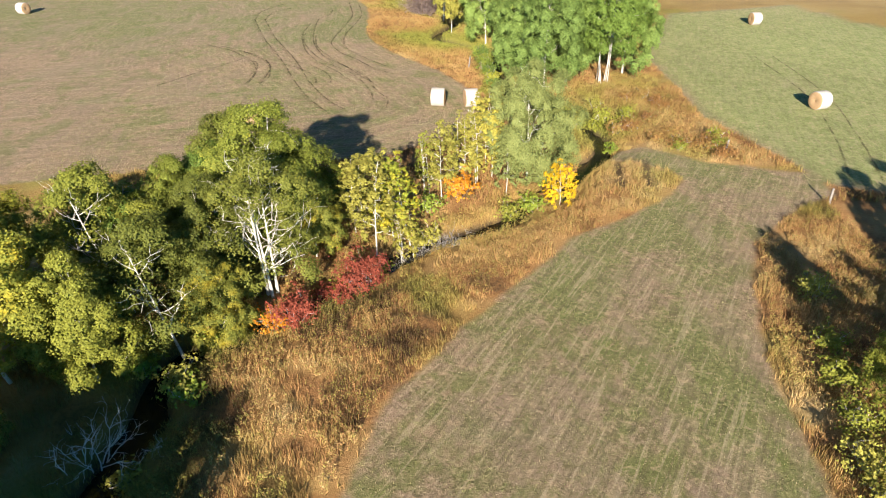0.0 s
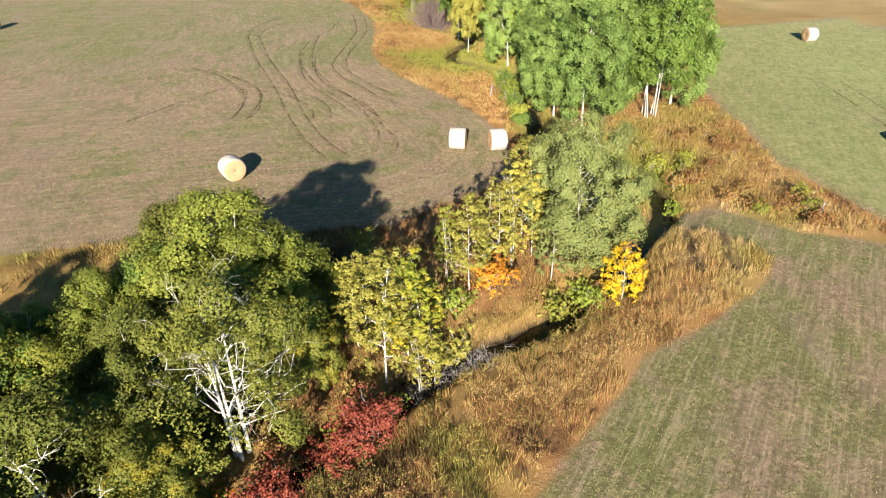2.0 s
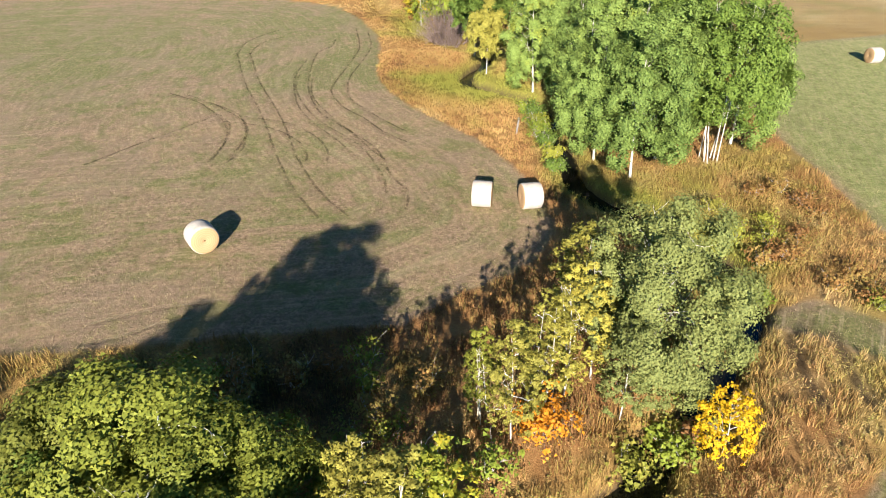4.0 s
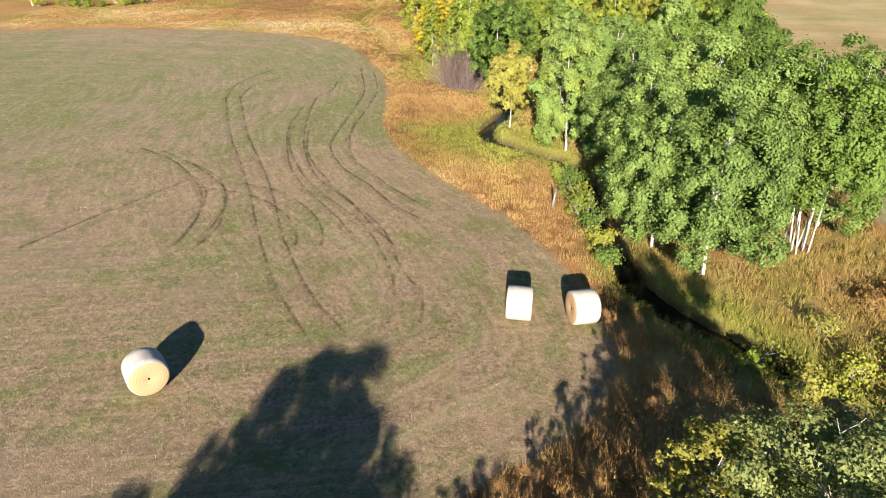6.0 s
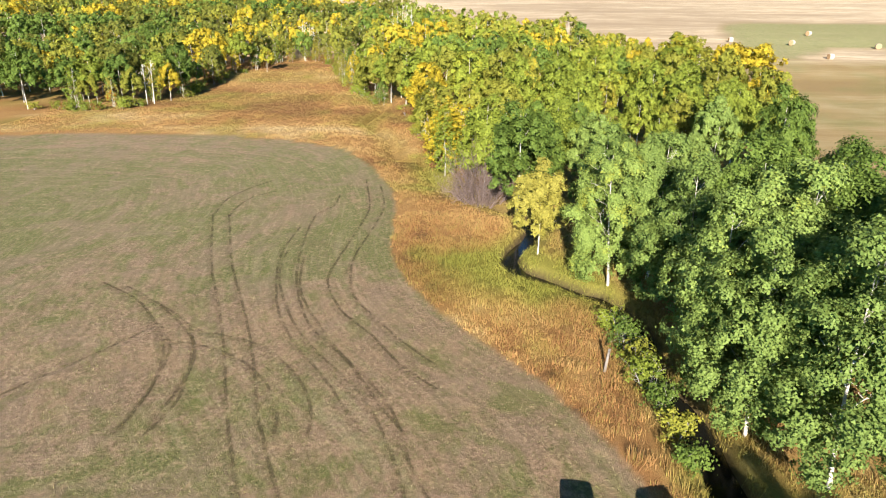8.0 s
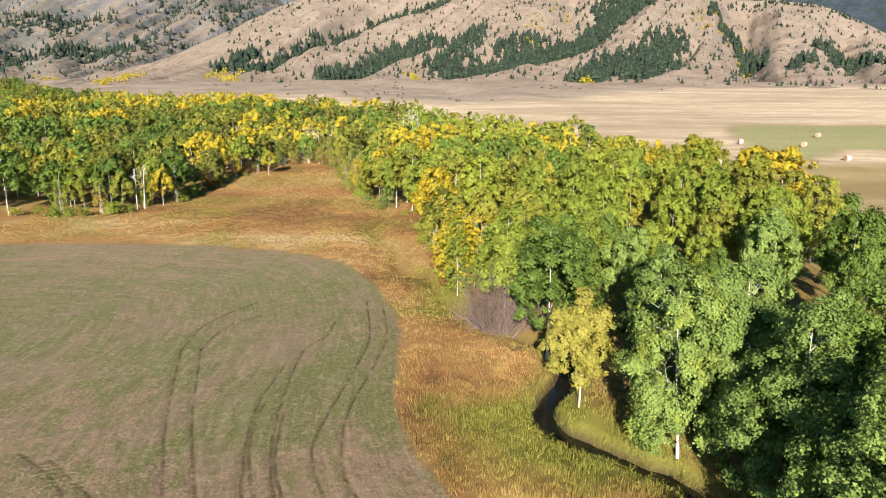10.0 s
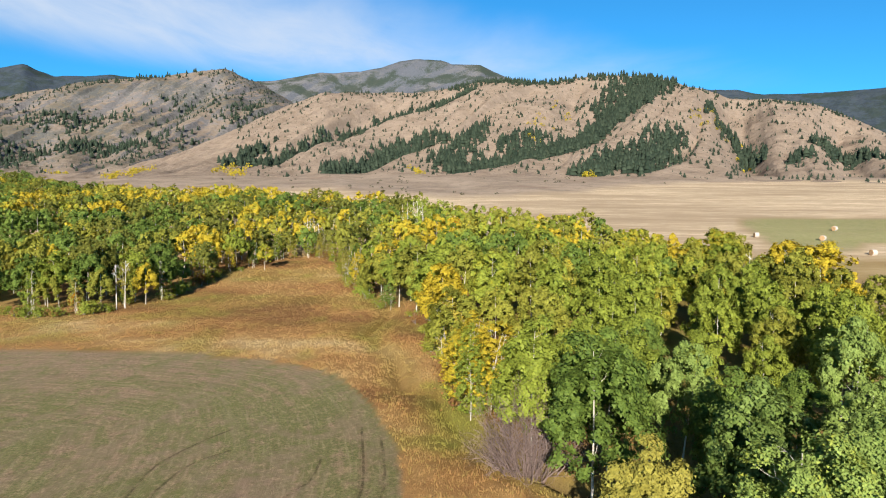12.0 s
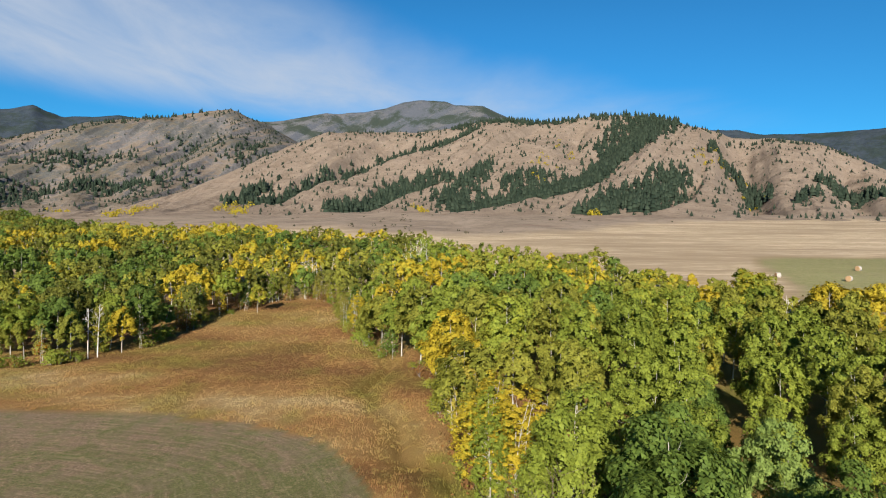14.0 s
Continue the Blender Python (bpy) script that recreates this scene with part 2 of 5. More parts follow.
def tone_at(x, y):
    """Colour of the uncut growth: 0 dark brown, .25 russet, .5 gold, .75 pale straw, 1 olive green."""
    n, m = fbm(x, y, 7, 3), fbm(x + 50, y - 20, 1.6, 2)
    t = 0.35 + 0.28 * n + 0.28 * m
    near = (1 - smooth(y, 29, 33)) * (1 - smooth(x, 2, 6))
    t = t + near * (-0.06 + 0.16 * m)
    gold = np.exp(-(((x - 4.5) / 4.5) ** 2 + ((y - 35) / 3.2) ** 2)) + np.exp(-(((x - 13) / 3.5) ** 2 + ((y - 45) / 4.0) ** 2))
    t = t * (1 - 0.8 * np.clip(gold, 0, 1)) + 0.50 * 0.8 * np.clip(gold, 0, 1)
    bank = smooth(y, 38, 50) * (1 - smooth(y, 58, 70)) * smooth(x, 10, 15)
    t = t + bank * 0.10
    edge = smooth(y, 70, 100)
    t = t * (1 - 0.5 * edge) + (0.26 + 0.24 * n) * 0.5 * edge
    red = smooth(y, 118, 140) * (1 - smooth(x, -12, 10))
    wide = fbm(x * 0.7, y * 1.6, 20, 3)
    t = t * (1 - 0.8 * red) + (0.29 + 0.42 * wide + 0.30 * n + 0.12 * m) * 0.8 * red
    straw = smooth(y, 128, 136) * (1 - smooth(y, 150, 165))
    t = t + (0.04 + 0.14 * wide) * straw
    plain = smooth(y, 95, 125) * smooth(x, 28, 42)
    t = t * (1 - plain) + plain * (0.52 + 0.40 * n + 0.10 * m)
    return np.clip(t, 0.02 + 0.14 * red, 0.86)


def lush_at(x, y):
    """Green sedge and wet growth: by the creek's bend, and in flecks."""
    n = fbm(x - 30, y + 11, 5, 3)
    bend = 1.3 * np.exp(-(((x + 1.0) / 5.5) ** 2 + ((y - 86.5) / 5.0) ** 2)) + 0.8 * np.exp(-(((x + 7) / 4) ** 2 + ((y - 116) / 9) ** 2))
    bend = bend + 0.6 * np.exp(-(((x - 10) / 3.0) ** 2 + ((y - 62) / 5.0) ** 2)) + 0.6 * np.exp(-(((x - 15) / 5) ** 2 + ((y - 58) / 4.5) ** 2))
    d = from_line(x, y, CREEK)
    shade = smooth(x, -2, 8) * smooth(y, 76, 95) + 0.7 * smooth(fbm(x * 0.6, y * 1.5, 16, 3), 0.12, 0.45) * smooth(y, 125, 140)
    left = (1 - smooth(x, -12, -9)) * (1 - smooth(y, 44, 52))
    return np.clip(bend + 0.45 * smooth(n, 0.1, 0.5) + (0.3 + 0.3 * smooth(y, 50, 60) - 0.35 * smooth(y, 100, 110)) * (1 - smooth(d, 1, 3.2)) + 0.4 * shade + 0.3 * left, 0, 1)


# ---- materials ----
def material(name, rough=0.9, spec=0.2):
    m = bpy.data.materials.new(name)
    m.use_nodes = True
    t = m.node_tree
    b = t.nodes["Principled BSDF"]
    b.inputs["Roughness"].default_value = rough
    b.inputs["Specular IOR Level"].default_value = spec
    return m, t, b


def bump(t, b, height, strength, distance):
    n = t.nodes.new("ShaderNodeBump")
    n.inputs["Strength"].default_value, n.inputs["Distance"].default_value = strength, distance
    t.links.new(height, n.inputs["Height"])
    t.links.new(n.outputs[0], b.inputs["Normal"])


GROWTH = [(0.0, (0.070, 0.042, 0.022)), (0.25, (0.285, 0.147, 0.060)), (0.5, (0.355, 0.218, 0.088)), (0.75, (0.43, 0.315, 0.165))]


def ground_material():
    m, t, b = material("meadow_ground", 0.95, 0.1)
    pos = t.nodes.new("ShaderNodeTexCoord").outputs["Object"]
    mown, edge, track, mud = (attribute(t, k) for k in ("mown", "edge", "track", "mud"))
    tone, lush, wild = (attribute(t, k) for k in ("tone", "lush", "wild"))
    big = noise_tex(t, pos, 0.045, 4, 0.6, 0.6)
    mid = noise_tex(t, pos, 0.35, 5, 0.62)
    fine = noise_tex(t, pos, 5.0, 4, 0.7)
    grain = noise_tex(t, scaled(t, pos, 1, 1, 1), 22.0, 3, 0.7)
    # mown hay: straw stubble over fresh green regrowth
    straw = mix(t, remap(t, fine, 0.3, 0.72), (0.14, 0.102, 0.068), (0.42, 0.307, 0.224))
    straw = mix(t, remap(t, mid, 0.35, 0.7), straw, (0.312, 0.226, 0.152))
    green = mix(t, remap(t, fine, 0.3, 0.7), (0.085, 0.108, 0.036), (0.245, 0.255, 0.105))
    rows = t.nodes.new("ShaderNodeCombineXYZ")
    sep = t.nodes.new("ShaderNodeSeparateXYZ")
    t.links.new(pos, sep.inputs[0])
    t.links.new(edge, rows.inputs[0])
    t.links.new(math_node(t, "MULTIPLY", sep.outputs[1], 0.10), rows.inputs[1])
    t.links.new(math_node(t, "MULTIPLY", sep.outputs[0], 0.06), rows.inputs[2])
    swath = math_node(t, "MULTIPLY", math_node(t, "ADD", noise_tex(t, rows.outputs[0], 0.85, 3, 0.6), -0.5), remap(t, edge, 34, 8, 0.8, 3.2))
    veg = math_node(t, "ADD", math_node(t, "ADD", math_node(t, "MULTIPLY", big, 1.5), math_node(t, "MULTIPLY", mid, 0.9)), math_node(t, "MULTIPLY", swath, 0.42))
    veg = math_node(t, "ADD", veg, attribute(t, "fresh"))
    blotch = noise_tex(t, pos, 0.9, 5, 0.7, 0.5)
    veg = math_node(t, "ADD", veg, math_node(t, "MULTIPLY", math_node(t, "ADD", blotch, -0.5), 1.2))
    hay = mix(t, remap(t, veg, 1.02, 1.55), straw, green)
    hay = mix(t, math_node(t, "MULTIPLY", remap(t, swath, 0.2, 0.8), 0.42), hay, (0.43, 0.355, 0.25))
    hay = mix(t, math_node(t, "MULTIPLY", remap(t, grain, 0.48, 0.66), 0.55), hay, (0.11, 0.085, 0.05))
    hay = mix(t, math_node(t, "MULTIPLY", remap(t, noise_tex(t, pos, 0.22, 6, 0.7, 0.8), 0.52, 0.70), 0.45), hay, (0.135, 0.115, 0.060))
    dull = noise_tex(t, scaled(t, pos, 1.0, 0.6, 1, 20), 0.16, 6, 0.68, 0.7)
    hay = mix(t, math_node(t, "MULTIPLY", remap(t, dull, 0.48, 0.60), 0.62), hay, (0.25, 0.190, 0.138))
    lusher = noise_tex(t, scaled(t, pos, 1.0, 0.7, 1, -30), 0.28, 5, 0.66, 0.6)
    hay = mix(t, math_node(t, "MULTIPLY", remap(t, lusher, 0.52, 0.64), 0.55), hay, (0.120, 0.150, 0.042))
    pale = mix(t, remap(t, math_node(t, "ADD", math_node(t, "MULTIPLY", fine, 0.5), math_node(t, "MULTIPLY", blotch, 0.5)), 0.34, 0.64), (0.145, 0.215, 0.050), (0.335, 0.365, 0.155))
    hay = mix(t, math_node(t, "MULTIPLY", attribute(t, "meadow"), remap(t, big, 0.25, 0.7, 1.0, 0.68)), hay, pale)
    lines = noise_tex(t, rows.outputs[0], 3.4, 3, 0.6)
    cutrow = attribute(t, "cutrow")
    hay = mix(t, math_node(t, "MULTIPLY", remap(t, lines, 0.52, 0.64), cutrow), hay, (0.115, 0.10, 0.06))
    hay = mix(t, math_node(t, "MULTIPLY", remap(t, lines, 0.46, 0.34), cutrow), hay, (0.42, 0.35, 0.24))
    tuft = noise_tex(t, pos, 2.1, 6, 0.75, 0.6)
    hay = mix(t, math_node(t, "MULTIPLY", remap(t, tuft, 0.52, 0.62), 0.50), hay, (0.135, 0.130, 0.055))
    hay = mix(t, math_node(t, "MULTIPLY", remap(t, tuft, 0.46, 0.36), 0.50), hay, (0.43, 0.33, 0.215))
    broken = math_node(t, "MULTIPLY", track, remap(t, noise_tex(t, pos, 1.3, 4, 0.6), 0.25, 0.55))
    hay = mix(t, math_node(t, "MULTIPLY", broken, 0.25), hay, (0.115, 0.085, 0.055))
    # uncut growth
    grown = ramp(t, math_node(t, "ADD", tone, math_node(t, "MULTIPLY", math_node(t, "ADD", fine, -0.5), 0.5)), GROWTH)
    grown = mix(t, lush, grown, mix(t, fine, (0.10, 0.115, 0.02), (0.25, 0.24, 0.05)))
    grown = mix(t, remap(t, grain, 0.5, 0.7, 0, 0.4), grown, (0.07, 0.05, 0.025))
    col = mix(t, mown, grown, hay)
    col = mix(t, math_node(t, "MULTIPLY", wild, 0.97), col, mix(t, remap(t, noise_tex(t, scaled(t, pos, 0.28, 1.5, 1, 6), 0.03, 8, 0.70), 0.36, 0.64), (0.36, 0.275, 0.19), mix(t, remap(t, noise_tex(t, scaled(t, pos, 0.35, 1.2, 1, 6), 0.3, 6, 0.72), 0.38, 0.62), (0.47, 0.365, 0.25), (0.70, 0.57, 0.41))))
    slope = mix(t, remap(t, noise_tex(t, pos, 0.035, 6, 0.68), 0.34, 0.66), (0.25, 0.198, 0.155), (0.36, 0.288, 0.228))
    slope = mix(t, remap(t, noise_tex(t, pos, 0.16, 6, 0.72), 0.52, 0.66, 0, 0.55), slope, (0.13, 0.10, 0.07))
    slope = mix(t, remap(t, noise_tex(t, scaled(t, pos, 0.5, 1, 1, 12), 0.02, 5, 0.65), 0.55, 0.68, 0, 0.5), slope, (0.21, 0.13, 0.095))
    col = mix(t, attribute(t, "apron"), col, slope)
    col = mix(t, mud, col, mix(t, fine, (0.030, 0.022, 0.015), (0.09, 0.065, 0.042)))
    col = mix(t, math_node(t, "MULTIPLY", mown, 1.0), col, mix(t, 1.0, col, (0.91, 0.86, 0.83), "MULTIPLY"))
    t.links.new(col, b.inputs["Base Color"])
    # upright stubble and dead stalks catch the light at flat angles
    t.links.new(math_node(t, "MULTIPLY", mown, 0.035), b.inputs["Sheen Weight"])
    b.inputs["Sheen Roughness"].default_value = 0.5
    b.inputs["Sheen Tint"].default_value = (0.95, 0.82, 0.62, 1)
    h = math_node(t, "ADD", math_node(t, "MULTIPLY", fine, 0.7), math_node(t, "MULTIPLY", grain, 0.5))
    h = math_node(t, "SUBTRACT", h, math_node(t, "MULTIPLY", track, 0.6))
    bump(t, b, h, 0.8, 0.10)
    return m


def growth_material():
    m, t, b = material("tall_grass", 0.85, 0.15)
    tone, lush = attribute(t, "tone"), attribute(t, "lush")
    rnd = t.nodes.new("ShaderNodeNewGeometry").outputs["Random Per Island"]
    v = math_node(t, "ADD", tone, math_node(t, "MULTIPLY", math_node(t, "ADD", rnd, -0.5), 0.30), True)
    col = ramp(t, v, GROWTH)
    col = mix(t, remap(t, rnd, 0.74, 0.82, 0, 0.65), col, (0.17, 0.17, 0.035))
    col = mix(t, lush, col, mix(t, rnd, (0.11, 0.125, 0.022), (0.26, 0.245, 0.05)))
    t.links.new(col, b.inputs["Base Color"])
    return m


def stubble_material():
    m, t, b = material("hay_stubble", 0.9, 0.1)
    rnd = t.nodes.new("ShaderNodeNewGeometry").outputs["Random Per Island"]
    t.links.new(ramp(t, rnd, [(0.0, (0.10, 0.12, 0.03)), (0.45, (0.24, 0.22, 0.08)), (0.7, (0.27, 0.22, 0.125)), (1.0, (0.34, 0.275, 0.17))]), b.inputs["Base Color"])
    return m


def leaf_material(name, dark, light, other, share=0.15):
    """Leaves: each its own shade between dark and light, each tree a little its own, some turned to the other colour."""
    m = bpy.data.materials.new(name)
    m.use_nodes = True
    t = m.node_tree
    t.nodes.clear()
    rnd = t.nodes.new("ShaderNodeNewGeometry").outputs["Random Per Island"]
    given = attribute(t, "own")                     # each tree of a joined wood carries its own number
    whole = math_node(t, "MULTIPLY", t.nodes.new("ShaderNodeObjectInfo").outputs["Random"], math_node(t, "LESS_THAN", given, 0.01))
    own = math_node(t, "ADD", given, whole)
    pos = t.nodes.new("ShaderNodeTexCoord").outputs["Object"]
    lump = noise_tex(t, pos, 0.55, 3, 0.6)
    v = math_node(t, "ADD", math_node(t, "MULTIPLY", rnd, 0.58), math_node(t, "MULTIPLY", own, 0.42))
    col = mix(t, v, dark, light)
    turned = remap(t, math_node(t, "ADD", math_node(t, "ADD", math_node(t, "MULTIPLY", lump, 0.6), math_node(t, "MULTIPLY", rnd, 0.12)), math_node(t, "MULTIPLY", own, 0.42)), 0.84 - share, 1.02 - share)
    col = mix(t, turned, col, other)
    dif = t.nodes.new("ShaderNodeBsdfPrincipled")
    dif.inputs["Roughness"].default_value, dif.inputs["Specular IOR Level"].default_value = 0.6, 0.10
    t.links.new(col, dif.inputs["Base Color"])
    tra = t.nodes.new("ShaderNodeBsdfTranslucent")
    t.links.new(mix(t, 1.0, col, (1.15, 1.1, 0.5), "MULTIPLY"), tra.inputs[0])
    mx = t.nodes.new("ShaderNodeMixShader")
    mx.inputs[0].default_value = 0.16
    t.links.new(dif.outputs[0], mx.inputs[1])
    t.links.new(tra.outputs[0], mx.inputs[2])
    out = t.nodes.new("ShaderNodeOutputMaterial")
    t.links.new(mx.outputs[0], out.inputs[0])
    return m


def bark_material(name, light, dark, amount):
    m, t, b = material(name, 0.8, 0.2)
    pos = t.nodes.new("ShaderNodeTexCoord").outputs["Object"]
    band = noise_tex(t, scaled(t, pos, 2, 2, 9), 1.6, 4, 0.65)
    t.links.new(mix(t, remap(t, band, 0.62 - amount, 0.72 - amount * 0.6), light, dark), b.inputs["Base Color"])
    bump(t, b, band, 0.4, 0.03)
    return m


def hill_material(name, grass_lo, grass_hi, rock, rocky, wooded):
    m, t, b = material(name, 0.95, 0.05)
    geo = t.nodes.new("ShaderNodeNewGeometry")
    pos = geo.outputs["Position"]
    a = noise_tex(t, pos, 0.006, 6, 0.62, 0.4)
    c = noise_tex(t, pos, 0.035, 6, 0.68)
    d = noise_tex(t, pos, 0.15, 5, 0.7)
    col = mix(t, remap(t, c, 0.32, 0.68), grass_lo, grass_hi)
    col = mix(t, remap(t, a, 0.55, 0.75, 0, 0.5), col, tuple(0.8 * v for v in grass_lo))
    col = mix(t, remap(t, d, 0.55, 0.68, 0, 0.55), col, (0.10, 0.082, 0.055))
    speck = noise_tex(t, pos, 0.45, 4, 0.7)
    col = mix(t, remap(t, speck, 0.58, 0.70, 0, 0.6), col, (0.085, 0.075, 0.05))
    col = mix(t, remap(t, speck, 0.42, 0.28, 0, 0.3), col, tuple(1.35 * v for v in grass_hi))
    sep = t.nodes.new("ShaderNodeSeparateXYZ")
    t.links.new(geo.outputs["True Normal"], sep.inputs[0])
    steep = math_node(t, "ADD", math_node(t, "SUBTRACT", 1.0, sep.outputs[2]), math_node(t, "MULTIPLY", math_node(t, "ADD", c, -0.5), 0.7))
    col = mix(t, math_node(t, "MULTIPLY", remap(t, steep, 0.08, 0.26), rocky), col, mix(t, d, rock, tuple(0.45 * v for v in rock)))
    col = mix(t, math_node(t, "MULTIPLY", remap(t, math_node(t, "ADD", a, math_node(t, "MULTIPLY", d, 0.35)), 0.62, 0.76), wooded), col, (0.030, 0.045, 0.030))
    t.links.new(col, b.inputs["Base Color"])
    bump(t, b, math_node(t, "ADD", c, math_node(t, "MULTIPLY", d, 0.4)), 0.7, 6.0)
    return m


def plain_material(name, lo, hi, scale, rough=0.85, relief=0.02, spec=0.2):
    m, t, b = material(name, rough, spec)
    pos = t.nodes.new("ShaderNodeTexCoord").outputs["Object"]
    n = noise_tex(t, pos, scale, 5, 0.65)
    k = noise_tex(t, pos, scale * 7, 3, 0.6)
    t.links.new(mix(t, remap(t, math_node(t, "ADD", math_node(t, "MULTIPLY", n, 0.6), math_node(t, "MULTIPLY", k, 0.4)), 0.3, 0.7), lo, hi), b.inputs["Base Color"])
    bump(t, b, k, 0.5, relief)
    return m


def twig_material(name, lo, hi):
    m, t, b = material(name, 0.85, 0.15)
    rnd = t.nodes.new("ShaderNodeNewGeometry").outputs["Random Per Island"]
    t.links.new(mix(t, rnd, lo, hi), b.inputs["Base Color"])
    return m


def straw_material():
    """Rolled straw seen end on: rings round the core."""
    m, t, b = material("bale_straw", 0.9, 0.1)
    pos = t.nodes.new("ShaderNodeTexCoord").outputs["Object"]
    sep = t.nodes.new("ShaderNodeSeparateXYZ")
    t.links.new(pos, sep.inputs[0])
    z = math_node(t, "ADD", sep.outputs[2], -0.85)
    r = math_node(t, "SQRT", math_node(t, "ADD", math_node(t, "POWER", sep.outputs[1], 2.0), math_node(t, "POWER", z, 2.0)))
    n = noise_tex(t, pos, 9.0, 4, 0.7)
    rings = math_node(t, "SINE", math_node(t, "ADD", math_node(t, "MULTIPLY", r, 55.0), math_node(t, "MULTIPLY", n, 6.0)))
    col = mix(t, remap(t, rings, -0.8, 0.9), (0.36, 0.230, 0.125), (0.41, 0.270, 0.152))
    t.links.new(mix(t, remap(t, n, 0.5, 0.75, 0, 0.4), col, (0.43, 0.335, 0.22)), b.inputs["Base Color"])
    bump(t, b, rings, 0.15, 0.01)
    return m


def water_material():
    m, t, b = material("creek_water", 0.14, 0.3)
    b.inputs["Base Color"].default_value = (0.010, 0.010, 0.008, 1)
    pos = t.nodes.new("ShaderNodeTexCoord").outputs["Object"]
    bump(t, b, noise_tex(t, pos, 6.0, 3, 0.5), 0.15, 0.02)
    return m


M_GROUND, M_GROWTH, M_STUBBLE, M_WATER = ground_material(), growth_material(), stubble_material(), water_material()
LEAF = {
    "green": leaf_material("leaf_green", (0.095, 0.127, 0.019), (0.262, 0.312, 0.046), (0.32, 0.32, 0.035), 0.10),
    "deep": leaf_material("leaf_deep_green", (0.052, 0.088, 0.018), (0.155, 0.222, 0.042), (0.19, 0.25, 0.035), 0.04),
    "olive": leaf_material("leaf_olive", (0.104, 0.116, 0.019), (0.290, 0.292, 0.046), (0.40, 0.31, 0.03), 0.10),
    "lime": leaf_material("leaf_pale_green", (0.095, 0.115, 0.036), (0.250, 0.272, 0.088), (0.30, 0.28, 0.07), 0.04),
    "fresh": leaf_material("leaf_fresh_green", (0.080, 0.125, 0.030), (0.232, 0.315, 0.080), (0.29, 0.31, 0.045), 0.07),
    "dim": leaf_material("leaf_mid_green", (0.084, 0.104, 0.018), (0.240, 0.256, 0.042), (0.36, 0.30, 0.03), 0.16),
    # dull olive, darkened further to paint in the unlit gaps of crowns
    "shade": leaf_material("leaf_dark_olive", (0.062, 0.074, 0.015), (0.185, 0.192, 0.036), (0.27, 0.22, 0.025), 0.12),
    "yellow": leaf_material("leaf_yellow", (0.29, 0.230, 0.022), (0.50, 0.390, 0.035), (0.20, 0.23, 0.03), 0.22),
    "pale": leaf_material("leaf_pale_yellow", (0.17, 0.160, 0.034), (0.36, 0.325, 0.066), (0.42, 0.35, 0.06), 0.16),
    "gold": leaf_material("leaf_gold", (0.46, 0.29, 0.012), (0.70, 0.45, 0.022), (0.45, 0.36, 0.02), 0.1),
    "orange": leaf_material("leaf_orange", (0.40, 0.15, 0.012), (0.60, 0.26, 0.03), (0.40, 0.26, 0.03), 0.15),
    "red": leaf_material("leaf_red", (0.14, 0.035, 0.024), (0.34, 0.085, 0.050), (0.30, 0.13, 0.06), 0.2),
    "rust": leaf_material("leaf_rust", (0.13, 0.07, 0.03), (0.30, 0.15, 0.05), (0.26, 0.20, 0.06), 0.25),
}
M_BARK = bark_material("aspen_bark", (0.50, 0.47, 0.42), (0.13, 0.11, 0.09), 0.05)
M_DEAD = bark_material("bleached_wood", (0.62, 0.58, 0.55), (0.22, 0.18, 0.16), 0.02)
M_CONIFER = twig_material("conifer_needles", (0.016, 0.028, 0.019), (0.042, 0.060, 0.040))
M_SAGE = twig_material("sage_brush", (0.040, 0.042, 0.026), (0.11, 0.10, 0.06))
M_PURPLE = twig_material("bare_purple_twigs", (0.13, 0.095, 0.085), (0.28, 0.21, 0.19))
M_GREY = twig_material("grey_brush", (0.16, 0.145, 0.14), (0.46, 0.43, 0.42))
M_HILL = hill_material("dry_hill_grass", (0.225, 0.175, 0.138), (0.325, 0.258, 0.205), (0.20, 0.165, 0.145), 0.3, 0.0)
M_ROCKHILL = hill_material("rocky_hill", (0.18, 0.145, 0.118), (0.285, 0.232, 0.188), (0.200, 0.192, 0.200), 1.0, 0.35)
# grey rock, its base colours tinted blue to paint distance haze
M_HAZY_PEAK = hill_material("hazy_mountain_rock", (0.12, 0.122, 0.135), (0.20, 0.198, 0.212), (0.115, 0.13, 0.165), 0.9, 0.8)
M_NET = plain_material("bale_net_wrap", (0.34, 0.305, 0.275), (0.48, 0.435, 0.395), 3.0, 0.7, 0.01)
M_STRAW = straw_material()
M_POST = plain_material("weathered_post", (0.15, 0.13, 0.12), (0.29, 0.26, 0.235), 4.0)


# ---- mesh helpers ----
def raw_mesh(name, verts, faces, mat, attrs=(), soft=False):
    """A mesh from arrays: faces all of one size."""
    me = bpy.data.meshes.new(name)
    verts, faces = np.asarray(verts, np.float32), np.asarray(faces, np.int32)
    k = faces.shape[1]
    me.vertices.add(len(verts))
    me.vertices.foreach_set("co", verts.ravel())
    me.loops.add(faces.size)
    me.loops.foreach_set("vertex_index", faces.ravel())
    me.polygons.add(len(faces))
    me.polygons.foreach_set("loop_start", np.arange(0, faces.size, k, dtype=np.int32))
    me.polygons.foreach_set("loop_total", np.full(len(faces), k, np.int32))
    if soft:
        me.polygons.foreach_set("use_smooth", np.ones(len(faces), bool))
    me.update(calc_edges=True)
    for key, values in attrs:
        a = me.attributes.new(key, "FLOAT", "POINT")
        a.data.foreach_set("value", np.asarray(values, np.float32))
    me.materials.append(mat)
    return me


def part(name, me, parent, label=""):
    ob = new(name, me)
    ob.parent = parent
    return tagged(ob, label) if label else ob


